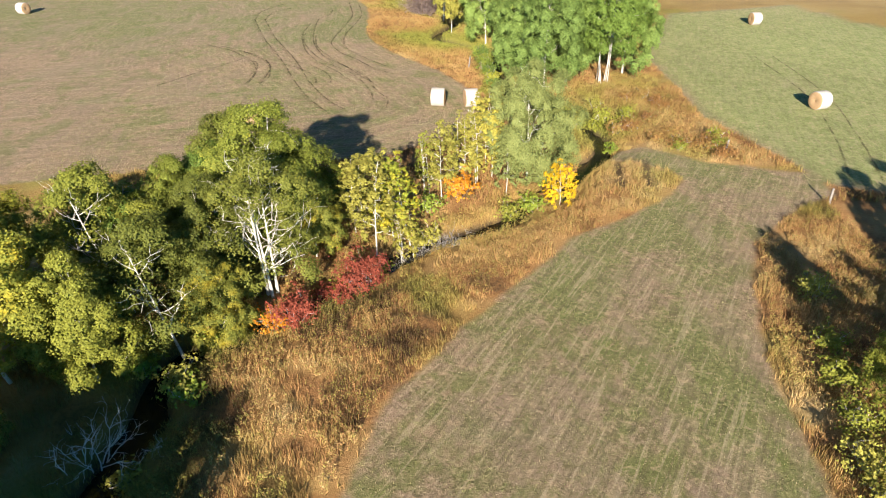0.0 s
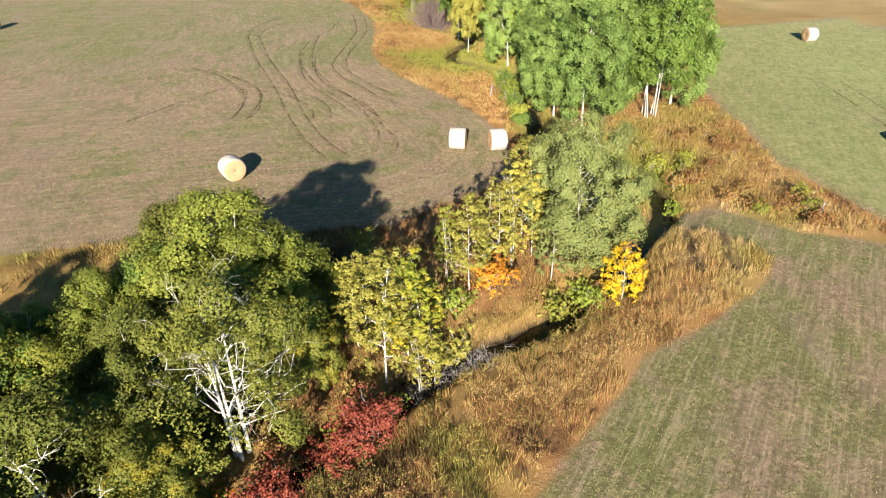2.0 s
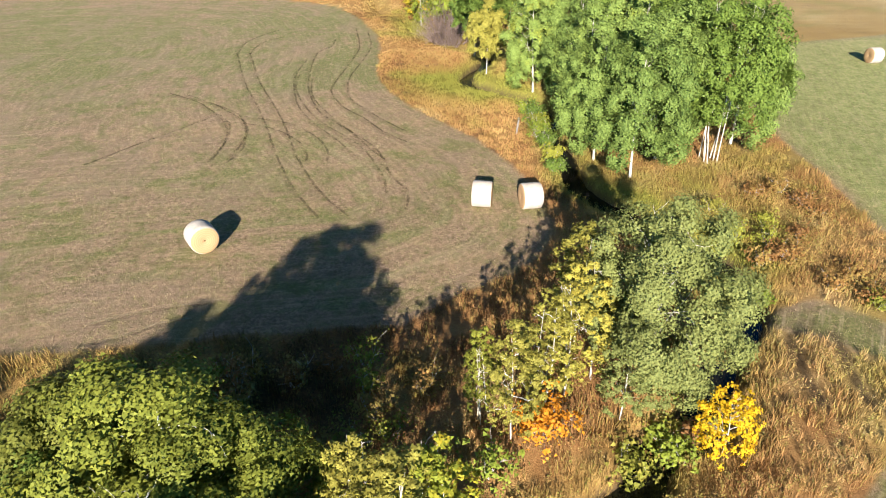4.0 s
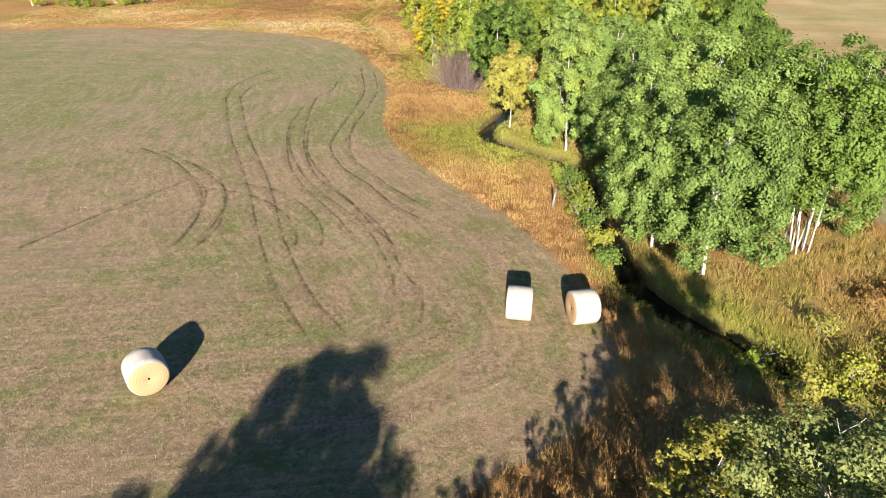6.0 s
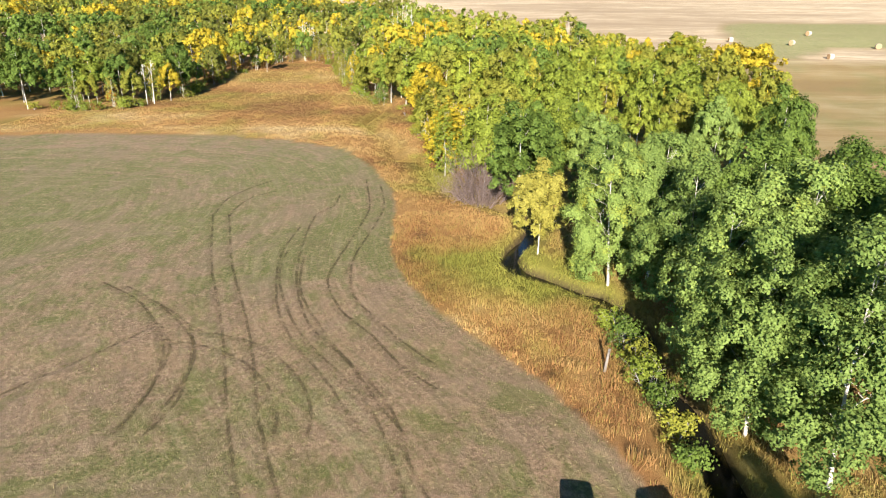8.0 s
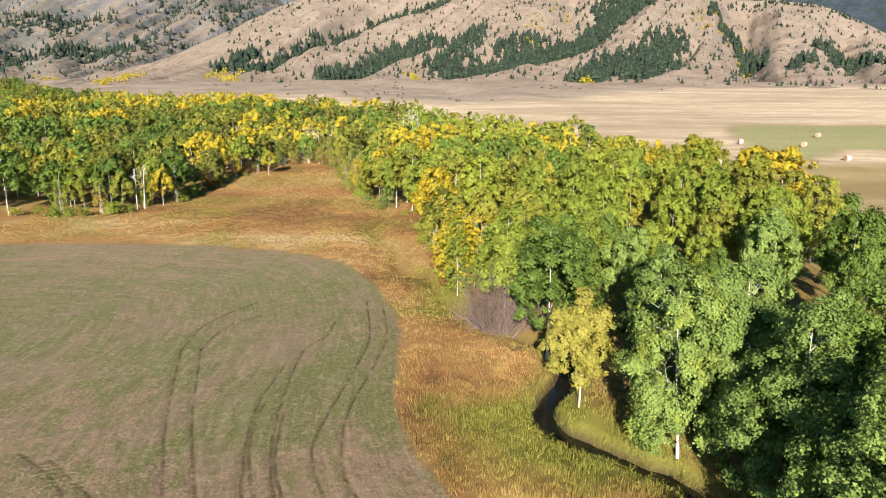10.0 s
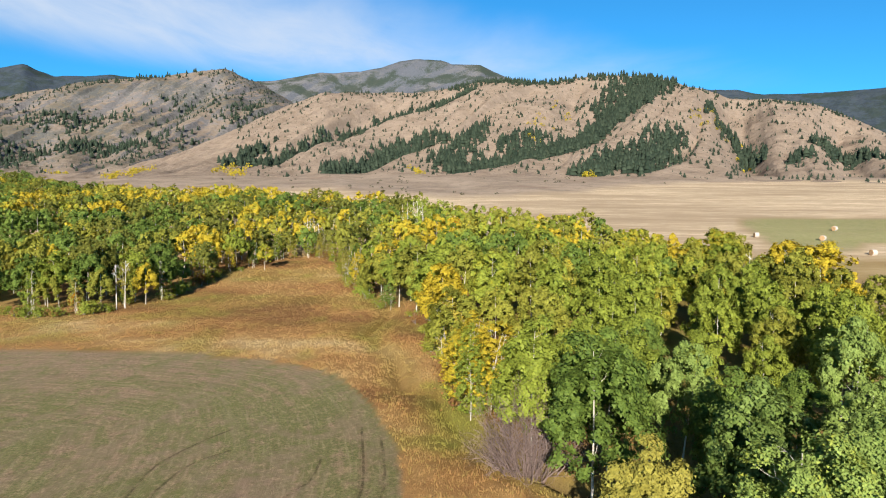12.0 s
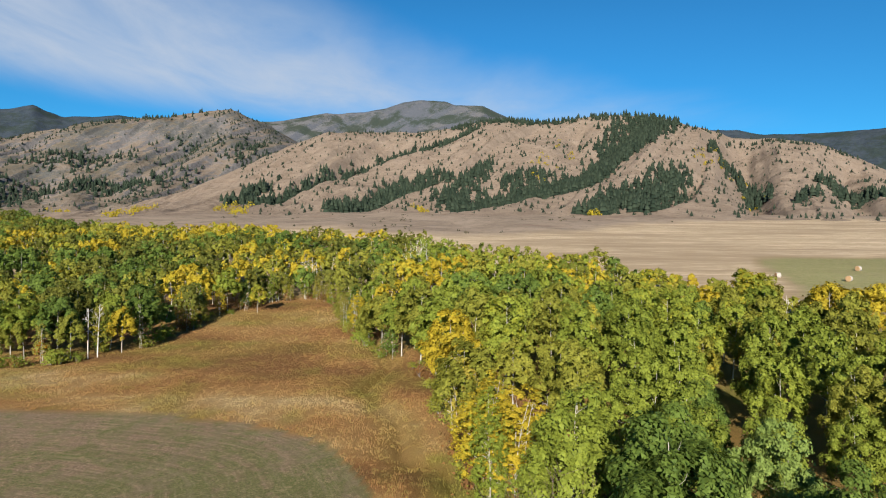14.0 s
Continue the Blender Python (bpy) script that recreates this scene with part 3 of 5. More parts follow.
def thing(name, x, y, label, category, group="", z=None, turn=0.0):
    ob = new(name)
    ob.empty_display_size = 0.3
    ob.matrix_basis = pose(x, y, gz(x, y) if z is None else z, 0, 0, turn)
    return tagged(ob, label, category, group)


class Tubes:
    """Tapered tubes gathered into one mesh of quads."""

    def __init__(self, sides=5):
        self.v, self.f, self.n = [], [], sides

    def add(self, pts, radii):
        pts = [Vector(p) for p in pts]
        base = sum(len(a) for a in self.v)
        ring = []
        for k, (p, r) in enumerate(zip(pts, radii)):
            d = (pts[min(k + 1, len(pts) - 1)] - pts[max(k - 1, 0)]).normalized()
            s = d.orthogonal().normalized()
            q = d.cross(s)
            for a in range(self.n):
                w = 2 * math.pi * a / self.n
                ring.append(p + r * (math.cos(w) * s + math.sin(w) * q))
        self.v.append(np.array(ring))
        for k in range(len(pts) - 1):
            for a in range(self.n):
                b = (a + 1) % self.n
                i, j = base + k * self.n, base + (k + 1) * self.n
                self.f.append((i + a, i + b, j + b, j + a))

    def mesh(self, name, mat):
        return raw_mesh(name, np.concatenate(self.v), self.f, mat, soft=True)


def branch(tubes, rng, start, way, length, radius, depth, bend=0.35, tips=None, fork=(2, 4), lift=0.25):
    """A limb that forks; collects the ends in tips."""
    pts, p, d = [Vector(start)], Vector(start), Vector(way).normalized()
    steps = 4
    for k in range(steps):
        d = (d + Vector(rng.normal(0, bend * 0.5, 3)) + Vector((0, 0, lift * 0.3))).normalized()
        p = p + d * length / steps
        pts.append(p.copy())
    tubes.add(pts, [radius * (1 - 0.75 * k / steps) for k in range(steps + 1)])
    if tips is not None:
        tips.append(pts[-1])
    if depth > 0:
        for k in range(rng.integers(*fork)):
            at = pts[rng.integers(1, steps + 1)]
            side = (d + Vector(rng.normal(0, 0.75, 3))).normalized()
            branch(tubes, rng, at, side, length * rng.uniform(0.45, 0.75), radius * 0.5, depth - 1, bend, tips, fork, lift)


def crown_leaves(rng, foot, radius, tall, count, size, boughs=34, sprays=12, open_side=0.0, lean=0.0, puff=0.36, low=-0.62):
    """Leaves of an egg-shaped crown: rounded boughs set over it, each a cushion of leafy sprays, with dark gaps between them."""
    k = np.arange(boughs) + 0.5
    up = np.clip(low + (1 - low) * k / boughs + rng.normal(0, 0.05, boughs), -1, 1)
    turn = 2.39996 * k + rng.normal(0, 0.35, boughs) + rng.uniform(0, 6)
    flat = np.sqrt(1 - up ** 2)
    heads = np.stack([flat * np.cos(turn), flat * np.sin(turn), up], 1)
    reach = rng.uniform(0.58, 0.98, boughs) - 0.08 * (rng.random(boughs) < 0.3)
    big = puff * rng.uniform(0.65, 1.35, boughs)
    show = np.ones(boughs)
    if open_side:
        thin = (heads[:, 1] < -0.15) & (heads[:, 2] < 0.75) & (rng.random(boughs) < open_side)
        show[thin], reach[thin], big[thin] = 0.16, reach[thin] * 0.8, big[thin] * 0.8
    egg = 1 - 0.26 * np.clip(up, 0, 1) ** 1.5 - 0.16 * np.clip(-up, 0, 1)
    mid = heads * reach[:, None] * np.stack([radius * egg, radius * egg, np.full(boughs, 0.5 * tall)], 1)
    wide = big * radius
    # sprays over the outer and upper side of each bough
    b = np.repeat(np.arange(boughs), sprays)
    way = rng.normal(0, 0.75, (len(b), 3)) + 0.55 * heads[b] + np.array([0, -0.05, 0.42])
    way /= np.linalg.norm(way, axis=1)[:, None]
    spot = mid[b] + way * (wide[b] * rng.uniform(0.62, 1.08, len(b)))[:, None] * np.array([1, 1, 0.82])
    span = wide[b] * rng.uniform(0.26, 0.46, len(b))
    share = show[b] * span ** 2
    j = rng.choice(len(b), count, p=share / share.sum())
    off = rng.normal(0, 0.62, (count, 3))
    off -= 0.40 * way[j] * np.sum(off * way[j], axis=1)[:, None]          # flat cushions, facing outwards
    pos = spot[j] + off * span[j][:, None] * np.array([1, 1, 0.85])
    out = (pos - mid[b[j]]) / wide[b[j]][:, None]
    out /= np.linalg.norm(out, axis=1)[:, None] + 1e-6
    pos[:, 2] -= np.percentile(pos[:, 2], 0.6)
    pos[:, 2] *= tall / np.percentile(pos[:, 2], 99.4)
    pos[:, 0] += lean * pos[:, 2]
    pos += np.array(foot)
    normal = 0.85 * out + 0.35 * way[j] + 0.25 * off + np.array([-0.02, -0.16, 0.22]) + rng.normal(0, 0.40, (count, 3))
    return leaf_faces(rng, pos, normal, size)


def leaf_faces(rng, pos, n, size):
    count = len(pos)
    n = n / np.linalg.norm(n, axis=1)[:, None]
    u = np.cross(n, rng.normal(size=(count, 3)))
    u /= np.linalg.norm(u, axis=1)[:, None] + 1e-9
    w = np.cross(n, u)
    s = (size * rng.uniform(0.6, 1.35, count))[:, None]
    tri = np.stack([pos - u * s * 0.55 - w * s * 0.3, pos + u * s * 0.55 - w * s * 0.3, pos + w * s * 0.6], 1)
    return tri.reshape(-1, 3), np.arange(count * 3).reshape(-1, 3)


def leaf_cloud(rng, centres, radii, count, size, outward):
    """count leaves in clumps round the centres: three-cornered, turned mostly outwards, up and to the light."""
    k = rng.integers(0, len(centres), count)
    way = rng.normal(size=(count, 3))
    way /= np.linalg.norm(way, axis=1)[:, None]
    dist = np.abs(rng.normal(0, 0.75, count)) + 0.12
    pos = centres[k] + way * (radii[k] * dist)[:, None] * np.array([1, 1, 0.8])
    n = way * 0.8 + (pos - outward) / (np.linalg.norm(pos - outward, axis=1)[:, None] + 1e-6) * 0.8 + np.array([-0.03, -0.35, 0.4]) + rng.normal(0, 0.6, (count, 3))
    return leaf_faces(rng, pos, n, size)


def aspen_meshes(seed, height, radius, leaves, size, bare=0.2, boughs=38, sprays=13, stems=1, open_side=0.0, mat=None, lean=0.0, limb_scale=1.0, limbs=11, forks=1, stem=0.85, puff=0.36, low=-0.62):
    """Trunk with limbs, and a crown of clumped leaves. bare: the height of clean trunk, as a share."""
    rng = np.random.default_rng(seed)
    tubes, tips = Tubes(5 if forks else 4), []
    for s in range(stems):
        off = rng.normal(0, 0.35 * (stems > 1), 2)
        tilt = rng.normal(0, 0.05 + 0.03 * (stems > 1), 2) + np.array([lean, 0])
        pts, radii = [], []
        for k in range(9):
            f = k / 8
            pts.append((off[0] + tilt[0] * f * height + 0.12 * math.sin(3 * f + seed), off[1] + tilt[1] * f * height + 0.10 * math.sin(4 * f + 2 * seed), f * height * 0.93 - 0.15 * (k == 0)))
            radii.append(stem * (0.0085 * height + 0.025) * (1.25 if k == 0 else 1) * (1 - 0.85 * f))
        tubes.add(pts, radii)
        count = int(limbs / stems ** 0.5)
        for k in range(count):
            f = 0.12 + bare * 0.5 + (0.83 - bare * 0.5) * (k + rng.random()) / count
            i = min(7, int(f * 8))
            at = Vector(pts[i]).lerp(Vector(pts[i + 1]), f * 8 - i)
            w = rng.uniform(0, 2 * math.pi)
            branch(tubes, rng, at, (math.cos(w), math.sin(w), 0.7), radius * (0.82 - 0.52 * f) * min(1.1, limb_scale), 0.026 * (1.3 - f) * limb_scale + 0.006, forks, 0.5, tips, (2, 4))
    lo = bare * height
    v, f = crown_leaves(rng, (0, 0, lo), radius, height - lo, leaves, size, boughs, sprays, open_side, lean, puff, low)
    return tubes.mesh("trunk", M_BARK), raw_mesh("crown", v, f, mat or LEAF["green"])


TREE_MAT_LABEL = {
    "green": "aspen with green leaves and a pale trunk", "deep": "dense dark green aspen with a pale trunk", "olive": "aspen turning from green to olive yellow",
    "lime": "broad cottonwood with pale green leaves", "yellow": "yellow-leaved aspen with a slender white trunk", "pale": "slender young aspen with pale yellow-green leaves", "gold": "small tree with bright golden yellow leaves",
    "orange": "young aspen with orange autumn leaves", "fresh": "leafy fresh green aspen with a pale trunk", "dim": "full-crowned aspen with green and yellowing leaves", "shade": "dark olive aspen with pale limbs", "red": "shrub with dark red autumn leaves", "rust": "half-bare young tree with rusty leaves"}


def plant(meshes, x, y, kind, scale=1.0, turn=None, group="aspens of the creek grove", label="", category="tree", squash=1.0, name="aspen_tree", z=None):
    trunk, crown = meshes
    turn = RNG.uniform(0, 360) if turn is None else turn
    ob = thing(name, x, y, label or TREE_MAT_LABEL[kind], category, group, z, turn)
    ob.scale = (scale, scale, scale * squash)
    part("trunk", trunk, ob)
    c = part("crown", crown, ob)
    c.material_slots[0].link = "OBJECT"
    c.material_slots[0].material = LEAF[kind]
    return ob


# ---- ground ----
def axis(lo, hi, fine_lo, fine_hi, step, grow=1.07):
    mid = list(np.arange(fine_lo, fine_hi + step, step))
    up, s = [], step
    while (up or mid)[-1] < hi:
        s *= grow
        up.append((up or mid)[-1] + s)
    down, s = [], step
    while (down or mid[:1])[-1] > lo:
        s *= grow
        down.append((down or mid[:1])[-1] - s)
    return np.array(down[::-1] + mid + up)


def rows_of(x, y):
    """Across the rows in which the hay was cut: round the edge of the western field, straight on the others."""
    west = np.clip(inside_of(x, y, FIELD_WEST), -5, 60)
    near = 0.86 * x - 0.51 * y + 60
    return np.where(inside_of(x, y, FIELD_NEAR) > -0.6, near * 1.6, np.where(x > 20, 40 + 0.9 * x - 0.3 * y, west))


def build_ground():
    xs, ys = axis(-4800, 4800, -30, 26, 0.31, 1.07), axis(-1500, 4800, 14, 100, 0.31, 1.055)
    X, Y = np.meshgrid(xs, ys)
    x, y = X.ravel(), Y.ravel()
    z = ground_z(x, y)
    nx, ny = len(xs), len(ys)
    i = (np.arange(ny - 1)[:, None] * nx + np.arange(nx - 1)[None, :]).ravel()
    faces = np.stack([i, i + 1, i + nx + 1, i + nx], 1)
    depth = mown_depth(x, y)
    track = np.zeros_like(x)
    for line in TRACKS:
        d = from_line(x, y, spline(line, 2.0)) + 0.06 * fbm(x, y, 0.8, 2)
        track = np.maximum(track, 1 - smooth(d, 0.04, 0.27))
    d = from_line(x, y, CREEK) + 0.3 * fbm(x, y, 1.7, 2)
    mud = (1 - smooth(d, 0.7, 1.15)) * (1 - smooth(y, 95, 112))
    for rut in RUTS:
        mud = np.maximum(mud, 0.85 * (1 - smooth(from_line(x, y, rut) + 0.12 * fbm(x, y, 0.9, 2), 0.15, 0.40)))
    fresh = 0.45 * smooth(inside_of(x, y, FIELD_EAST), -1, 3) + 0.4 * smooth(inside_of(x, y, FIELD_FAR), -1, 3)
    fresh = fresh + 0.65 * np.exp(-((x - 13.0) / 1.6) ** 2) * (1 - smooth(y, 24, 29)) + 0.55 * np.exp(-(((x - 14) / 3.0) ** 2 + ((y - 37) / 3.5) ** 2))
    fresh = fresh + 0.5 * np.exp(-(((x - 17) / 5.0) ** 2 + ((y - 47) / 3.0) ** 2)) + 0.6 * np.exp(-from_line(x, y, [(-43, 98), (-40.9, 102.1), (-38.2, 106), (-38.6, 110.7)]) ** 2 / 1.2)
    fresh = fresh + 0.36 * smooth(inside_of(x, y, FIELD_NEAR), -1, 2) + 0.50 * smooth(y, 72, 94) * (1 - smooth(y, 115, 140)) + 0.30 * np.exp(-(((x + 14) / 18) ** 2 + ((y - 60) / 10) ** 2)) + 0.25 * np.exp(-(((x - 8) / 2.5) ** 2 + ((y - 30) / 5) ** 2))
    wild = np.maximum(smooth(y + 0.12 * np.abs(x), 225, 250), 0.3 * smooth(y, 92, 125) * smooth(x, 30, 45)) * (1 - 0.85 * smooth(inside_of(x, y, FIELD_FAR), -1, 4))
    me = raw_mesh("ground", np.stack([x, y, z], 1), faces, M_GROUND,
                  [("mown", smooth(depth, -0.15, 0.25)), ("edge", rows_of(x, y)), ("track", track * smooth(depth, -0.5, 0.3)), ("mud", mud),
                   ("tone", tone_at(x, y)), ("lush", lush_at(x, y) * 0.9), ("fresh", fresh - 0.22), ("wild", wild), ("apron", apron_at(x, y)),
                   ("cutrow", 0.24 + 0.24 * smooth(inside_of(x, y, FIELD_NEAR), 0, 1)), ("meadow", np.maximum(smooth(inside_of(x, y, FIELD_EAST), -0.5, 2), smooth(inside_of(x, y, FIELD_FAR), -1, 4)))], soft=True)
    tagged(new("ground", me), "mown hay meadows and dry uncut grass", "ground", kind="structure")


build_ground()


def track_material(name, lo, hi):
    """Pressed, torn turf: patchy, and thinning out to both sides."""
    m, t, b = material(name, 0.95, 0.05)
    pos = t.nodes.new("ShaderNodeTexCoord").outputs["Object"]
    n = noise_tex(t, pos, 4.0, 4, 0.7)
    t.links.new(mix(t, remap(t, n, 0.35, 0.65), lo, hi), b.inputs["Base Color"])
    worn = math_node(t, "MULTIPLY", remap(t, noise_tex(t, pos, 0.8, 5, 0.7), 0.36, 0.60), remap(t, math_node(t, "ADD", attribute(t, "across"), math_node(t, "MULTIPLY", n, 0.5)), 1.15, 0.55))
    t.links.new(math_node(t, "MULTIPLY", worn, 0.50), b.inputs["Alpha"])
    return m


def build_tracks():
    worn, pale = track_material("wheel_track_earth", (0.075, 0.060, 0.035), (0.17, 0.135, 0.075)), track_material("wheel_track_straw", (0.30, 0.24, 0.15), (0.48, 0.39, 0.26))
    for line in TRACKS:
        mat = pale if line in STRAW_TRACKS else worn
        pts = spline(line, 0.35)
        rows, wide = [], 0.15
        for k, (x, y) in enumerate(pts):
            a, b = pts[max(k - 1, 0)], pts[min(k + 1, len(pts) - 1)]
            n = math.dist(a, b) or 1.0
            nx, ny = -(b[1] - a[1]) / n, (b[0] - a[0]) / n
            wob = 0.015 * math.sin(k * 0.9) + 0.03 * math.sin(k * 0.13 + 2)
            rows += [(x + nx * (s * wide + wob), y + ny * (s * wide + wob)) for s in (-1, 0, 1)]
        xy = np.array(rows)
        z = ground_z(xy[:, 0], xy[:, 1]) + 0.03
        f = [(3 * k + s, 3 * k + s + 1, 3 * k + s + 4, 3 * k + s + 3) for k in range(len(pts) - 1) for s in (0, 1)]
        me = raw_mesh("wheel_track", np.column_stack([xy, z]), f, mat, [("across", np.tile([1.0, 0.0, 1.0], len(pts)))])
        tagged(new("wheel_track", me), "worn wheel track across the mown field", "track", kind="structure")


build_tracks()


def build_water():
    line = [p for p in CREEK if p[1] < 106]
    v, f = [], []
    for k, (x, y) in enumerate(line):
        a, b = line[max(k - 1, 0)], line[min(k + 1, len(line) - 1)]
        dx, dy = b[0] - a[0], b[1] - a[1]
        n = math.hypot(dx, dy)
        nx, ny = -dy / n, dx / n
        z = float(land(np.array([x]), np.array([y]))[0]) - 0.98
        v += [(x + nx * 0.95, y + ny * 0.95, z), (x - nx * 0.95, y - ny * 0.95, z)]
        if k:
            f.append((2 * k - 2, 2 * k - 1, 2 * k + 1, 2 * k))
    tagged(new("water", raw_mesh("water", v, f, M_WATER)), "dark narrow creek winding between grassy banks", "creek", kind="structure")


build_water()


# ---- hills ----
EYE_X, EYE_Y, EYE_Z = -8.0, 72.0, 17.0


def build_hill(name, sky, r_base, r_crest, gullies, mat, label, az_range, rough, steps=(0.25, 110), fold=0.0):
    """A hill front: crest by azimuth (degrees clockwise from +y) and height angle; gullies run from crest to foot.
    gullies: (azimuth at the top, at the foot, share of the height at the top, at the foot, depth, width in degrees)."""
    azs = np.arange(az_range[0], az_range[1], steps[0])
    ss = np.concatenate([np.linspace(-0.12, 1, steps[1]), np.linspace(1.03, 1.5, 12)])
    A, S = np.meshgrid(azs, ss)
    el, r = hill_point(A, S, sky, r_base, r_crest, gullies, rough, fold)
    a = np.radians(A)
    x, y, z = EYE_X + r * np.sin(a), EYE_Y + r * np.cos(a), EYE_Z + r * np.tan(np.radians(el))
    nx, ny = len(azs), len(ss)
    i = (np.arange(ny - 1)[:, None] * nx + np.arange(nx - 1)[None, :]).ravel()
    me = raw_mesh(name, np.stack([x.ravel(), y.ravel(), z.ravel()], 1), np.stack([i, i + 1, i + nx + 1, i + nx], 1), mat, soft=True)
    return tagged(new(name, me), label, "hill", kind="structure")


def hill_point(A, S, sky, r_base, r_crest, gullies, rough, fold):
    top = np.interp(A, [p[0] for p in sky], [p[1] for p in sky])
    foot = r_base * (1 + 0.13 * fbm(A, 0 * A + 5, 7, 3))
    r = foot + S * (r_crest - foot) * (1 + 0.12 * fbm(A, 0 * A + 3, 12, 2))
    fx, fy = EYE_X + foot * np.sin(np.radians(A)), EYE_Y + foot * np.cos(np.radians(A))
    el_base = np.degrees(np.arctan2(land(fx, fy) - EYE_Z, foot))
    up = np.clip(S, 0, 1)
    el = el_base + (top - el_base) * (0.30 * up + 0.70 * smooth(up, -0.25, 1.1) / smooth(1.0, -0.25, 1.1) - 0.70 * smooth(0, -0.25, 1.1) * (1 - up))
    cut = 0 * A
    for a_top, a_foot, s_top, s_foot, depth, width in gullies:
        mid = a_foot + (a_top - a_foot) * (S - s_foot) / (s_top - s_foot) + 0.8 * fbm(S * 9, 0 * S + a_top, 2.0, 2)
        span = smooth(S, s_foot - 0.12, s_foot + 0.10) * (1 - smooth(S, s_top - 0.15, s_top + 0.08))
        d = np.abs(A - mid) / width
        cut = cut + depth * span * np.exp(-d ** 1.5)
    env = smooth(S, -0.02, 0.18)
    x, y = r * np.sin(np.radians(A)), r * np.cos(np.radians(A))
    drain = A - np.interp(A, [-40, 14, 21, 34], [17, 13, -1, -3]) * (S - 0.5) + 0.5 * fbm(S * 6, A * 0.3, 2.0, 2)   # runs down the slope
    ridge = 1 - np.abs(fbm(drain, S * 1.3, 2.4, 4, 0.6)) * 2.4
    n = rough * (0.6 * fbm(x, y, r_base * 0.16, 5, 0.55) + 0.9 * fold * ridge + 0.22 * fbm(drain + 40, S * 2.2, 1.1, 3))
    el = el + 0.45 * fbm(A, 0 * A + 1.7, 6, 3) * smooth(S, 0.0, 0.12) * (1 - smooth(S, 0.12, 0.4))
    el = el - cut * env + n * env * (1 - 0.75 * smooth(S, 0.8, 1.0))
    el = np.where(S < 0, el + S * 7, el)
    el = np.where(S > 1, el - (S - 1) * 14, el)
    return el, r


FRONT = dict(sky=[(-44, 1.5), (-34, 2.0), (-30, 2.6), (-26.1, 3.6), (-23.1, 5.1), (-19.5, 6.8), (-16.3, 8.4), (-13.4, 9.6), (-12.5, 9.9), (-9, 10), (-3.6, 10.2), (-1.6, 10.5), (0.9, 11), (2.9, 11.1), (5.3, 10.8),
                  (8.2, 11.1), (11.1, 11.3), (15.2, 11.2), (17, 10.7), (18.4, 10.1), (20.9, 9.6), (23, 9), (25.8, 8.5), (27.7, 8), (28.8, 7.5), (30.6, 6.6), (32, 5.7), (38, 4), (46, 3)],
             r_base=620, r_crest=1250, rough=0.8, fold=0.55,
             gullies=[(0.5, -20.0, 0.95, 0.20, 1.2, 1.6), (-2.4, -12.0, 0.47, 0.02, 1.0, 1.6), (15.2, 9.5, 0.98, 0.36, 1.5, 2.0), (8.8, -1.6, 0.36, 0.10, 1.3, 1.8), (17.5, 10.2, 0.46, 0.0, 1.2, 1.4),
                      (19.8, 14.6, 0.5, 0.04, 1.2, 1.1), (21.6, 24.2, 1.0, 0.12, 1.9, 1.5), (28.6, 31.0, 0.9, 0.1, 1.6, 1.5), (-3.5, -13, 0.95, 0.45, 0.9, 1.4), (10, 7, 0.95, 0.5, 1.2, 1.5)])
WEST = dict(sky=[(-60, 6.5), (-45, 7.2), (-36.7, 7.9), (-34.9, 8.3), (-33.1, 8.8), (-31.2, 9.5), (-29.3, 9.8), (-27.3, 10.1), (-25.2, 10.4), (-23.1, 10.9), (-21.7, 11.2), (-20.8, 11.4), (-20, 11.1), (-19, 10.7), (-17.7, 10.2), (-15.8, 9.1), (-10, 6), (-4, 4)],
            r_base=1000, r_crest=1900, rough=0.95, fold=0.75,
            gullies=[(-20, -33, 0.9, 0.1, 1.0, 2.6), (-28, -40, 0.8, 0.05, 1.0, 2.6), (-17.5, -25, 0.9, 0.0, 0.9, 2.0), (-36, -44, 0.9, 0.1, 0.9, 2.6)])
BACK = dict(sky=[(-60, 8), (-44, 9.0), (-38, 9.6), (-36.6, 9.9), (-34.9, 10.35), (-34.2, 10), (-33.1, 9.7), (-31.2, 9.9), (-29.3, 10.2), (-24, 10), (-17.7, 10.5), (-16.3, 10.7), (-13.9, 11.3), (-12.9, 11.5), (-9.5, 11.7), (-7.6, 12.1), (-6.1, 12.6),
                 (-4.9, 12.85), (-2.4, 12.8), (-1.6, 12.5), (0.9, 12.4), (2.1, 11.8), (4, 11), (10, 10.4), (16, 10), (21.8, 9.6), (23.8, 9.1), (27.7, 8.9), (32, 8.9), (40, 9.4), (50, 8)],
            r_base=2600, r_crest=4000, rough=0.5, fold=0.5,
            gullies=[(-4, -10, 0.95, 0.3, 0.8, 2.2), (-1.8, -1, 0.95, 0.3, 0.7, 1.5), (-11, -15, 0.95, 0.3, 0.7, 2.0)])
build_hill("hill_front", mat=M_HILL, label="tan grassy foothills cut by wooded gullies", az_range=(-44, 48), **FRONT)
build_hill("hill_west", mat=M_ROCKHILL, label="rocky foothill with dry grass and scrub", az_range=(-60, -3), **WEST)
# dark conifer cover with the blue haze of distance mixed into its colours
M_HAZY_FOREST = hill_material("hazy_mountain_forest", (0.030, 0.045, 0.064), (0.060, 0.078, 0.100), (0.060, 0.080, 0.115), 0.6, 0.6)
build_hill("mountain_backdrop", mat=M_HAZY_PEAK, label="grey rocky mountain behind the foothills", az_range=(-24.5, 14.3), **BACK)
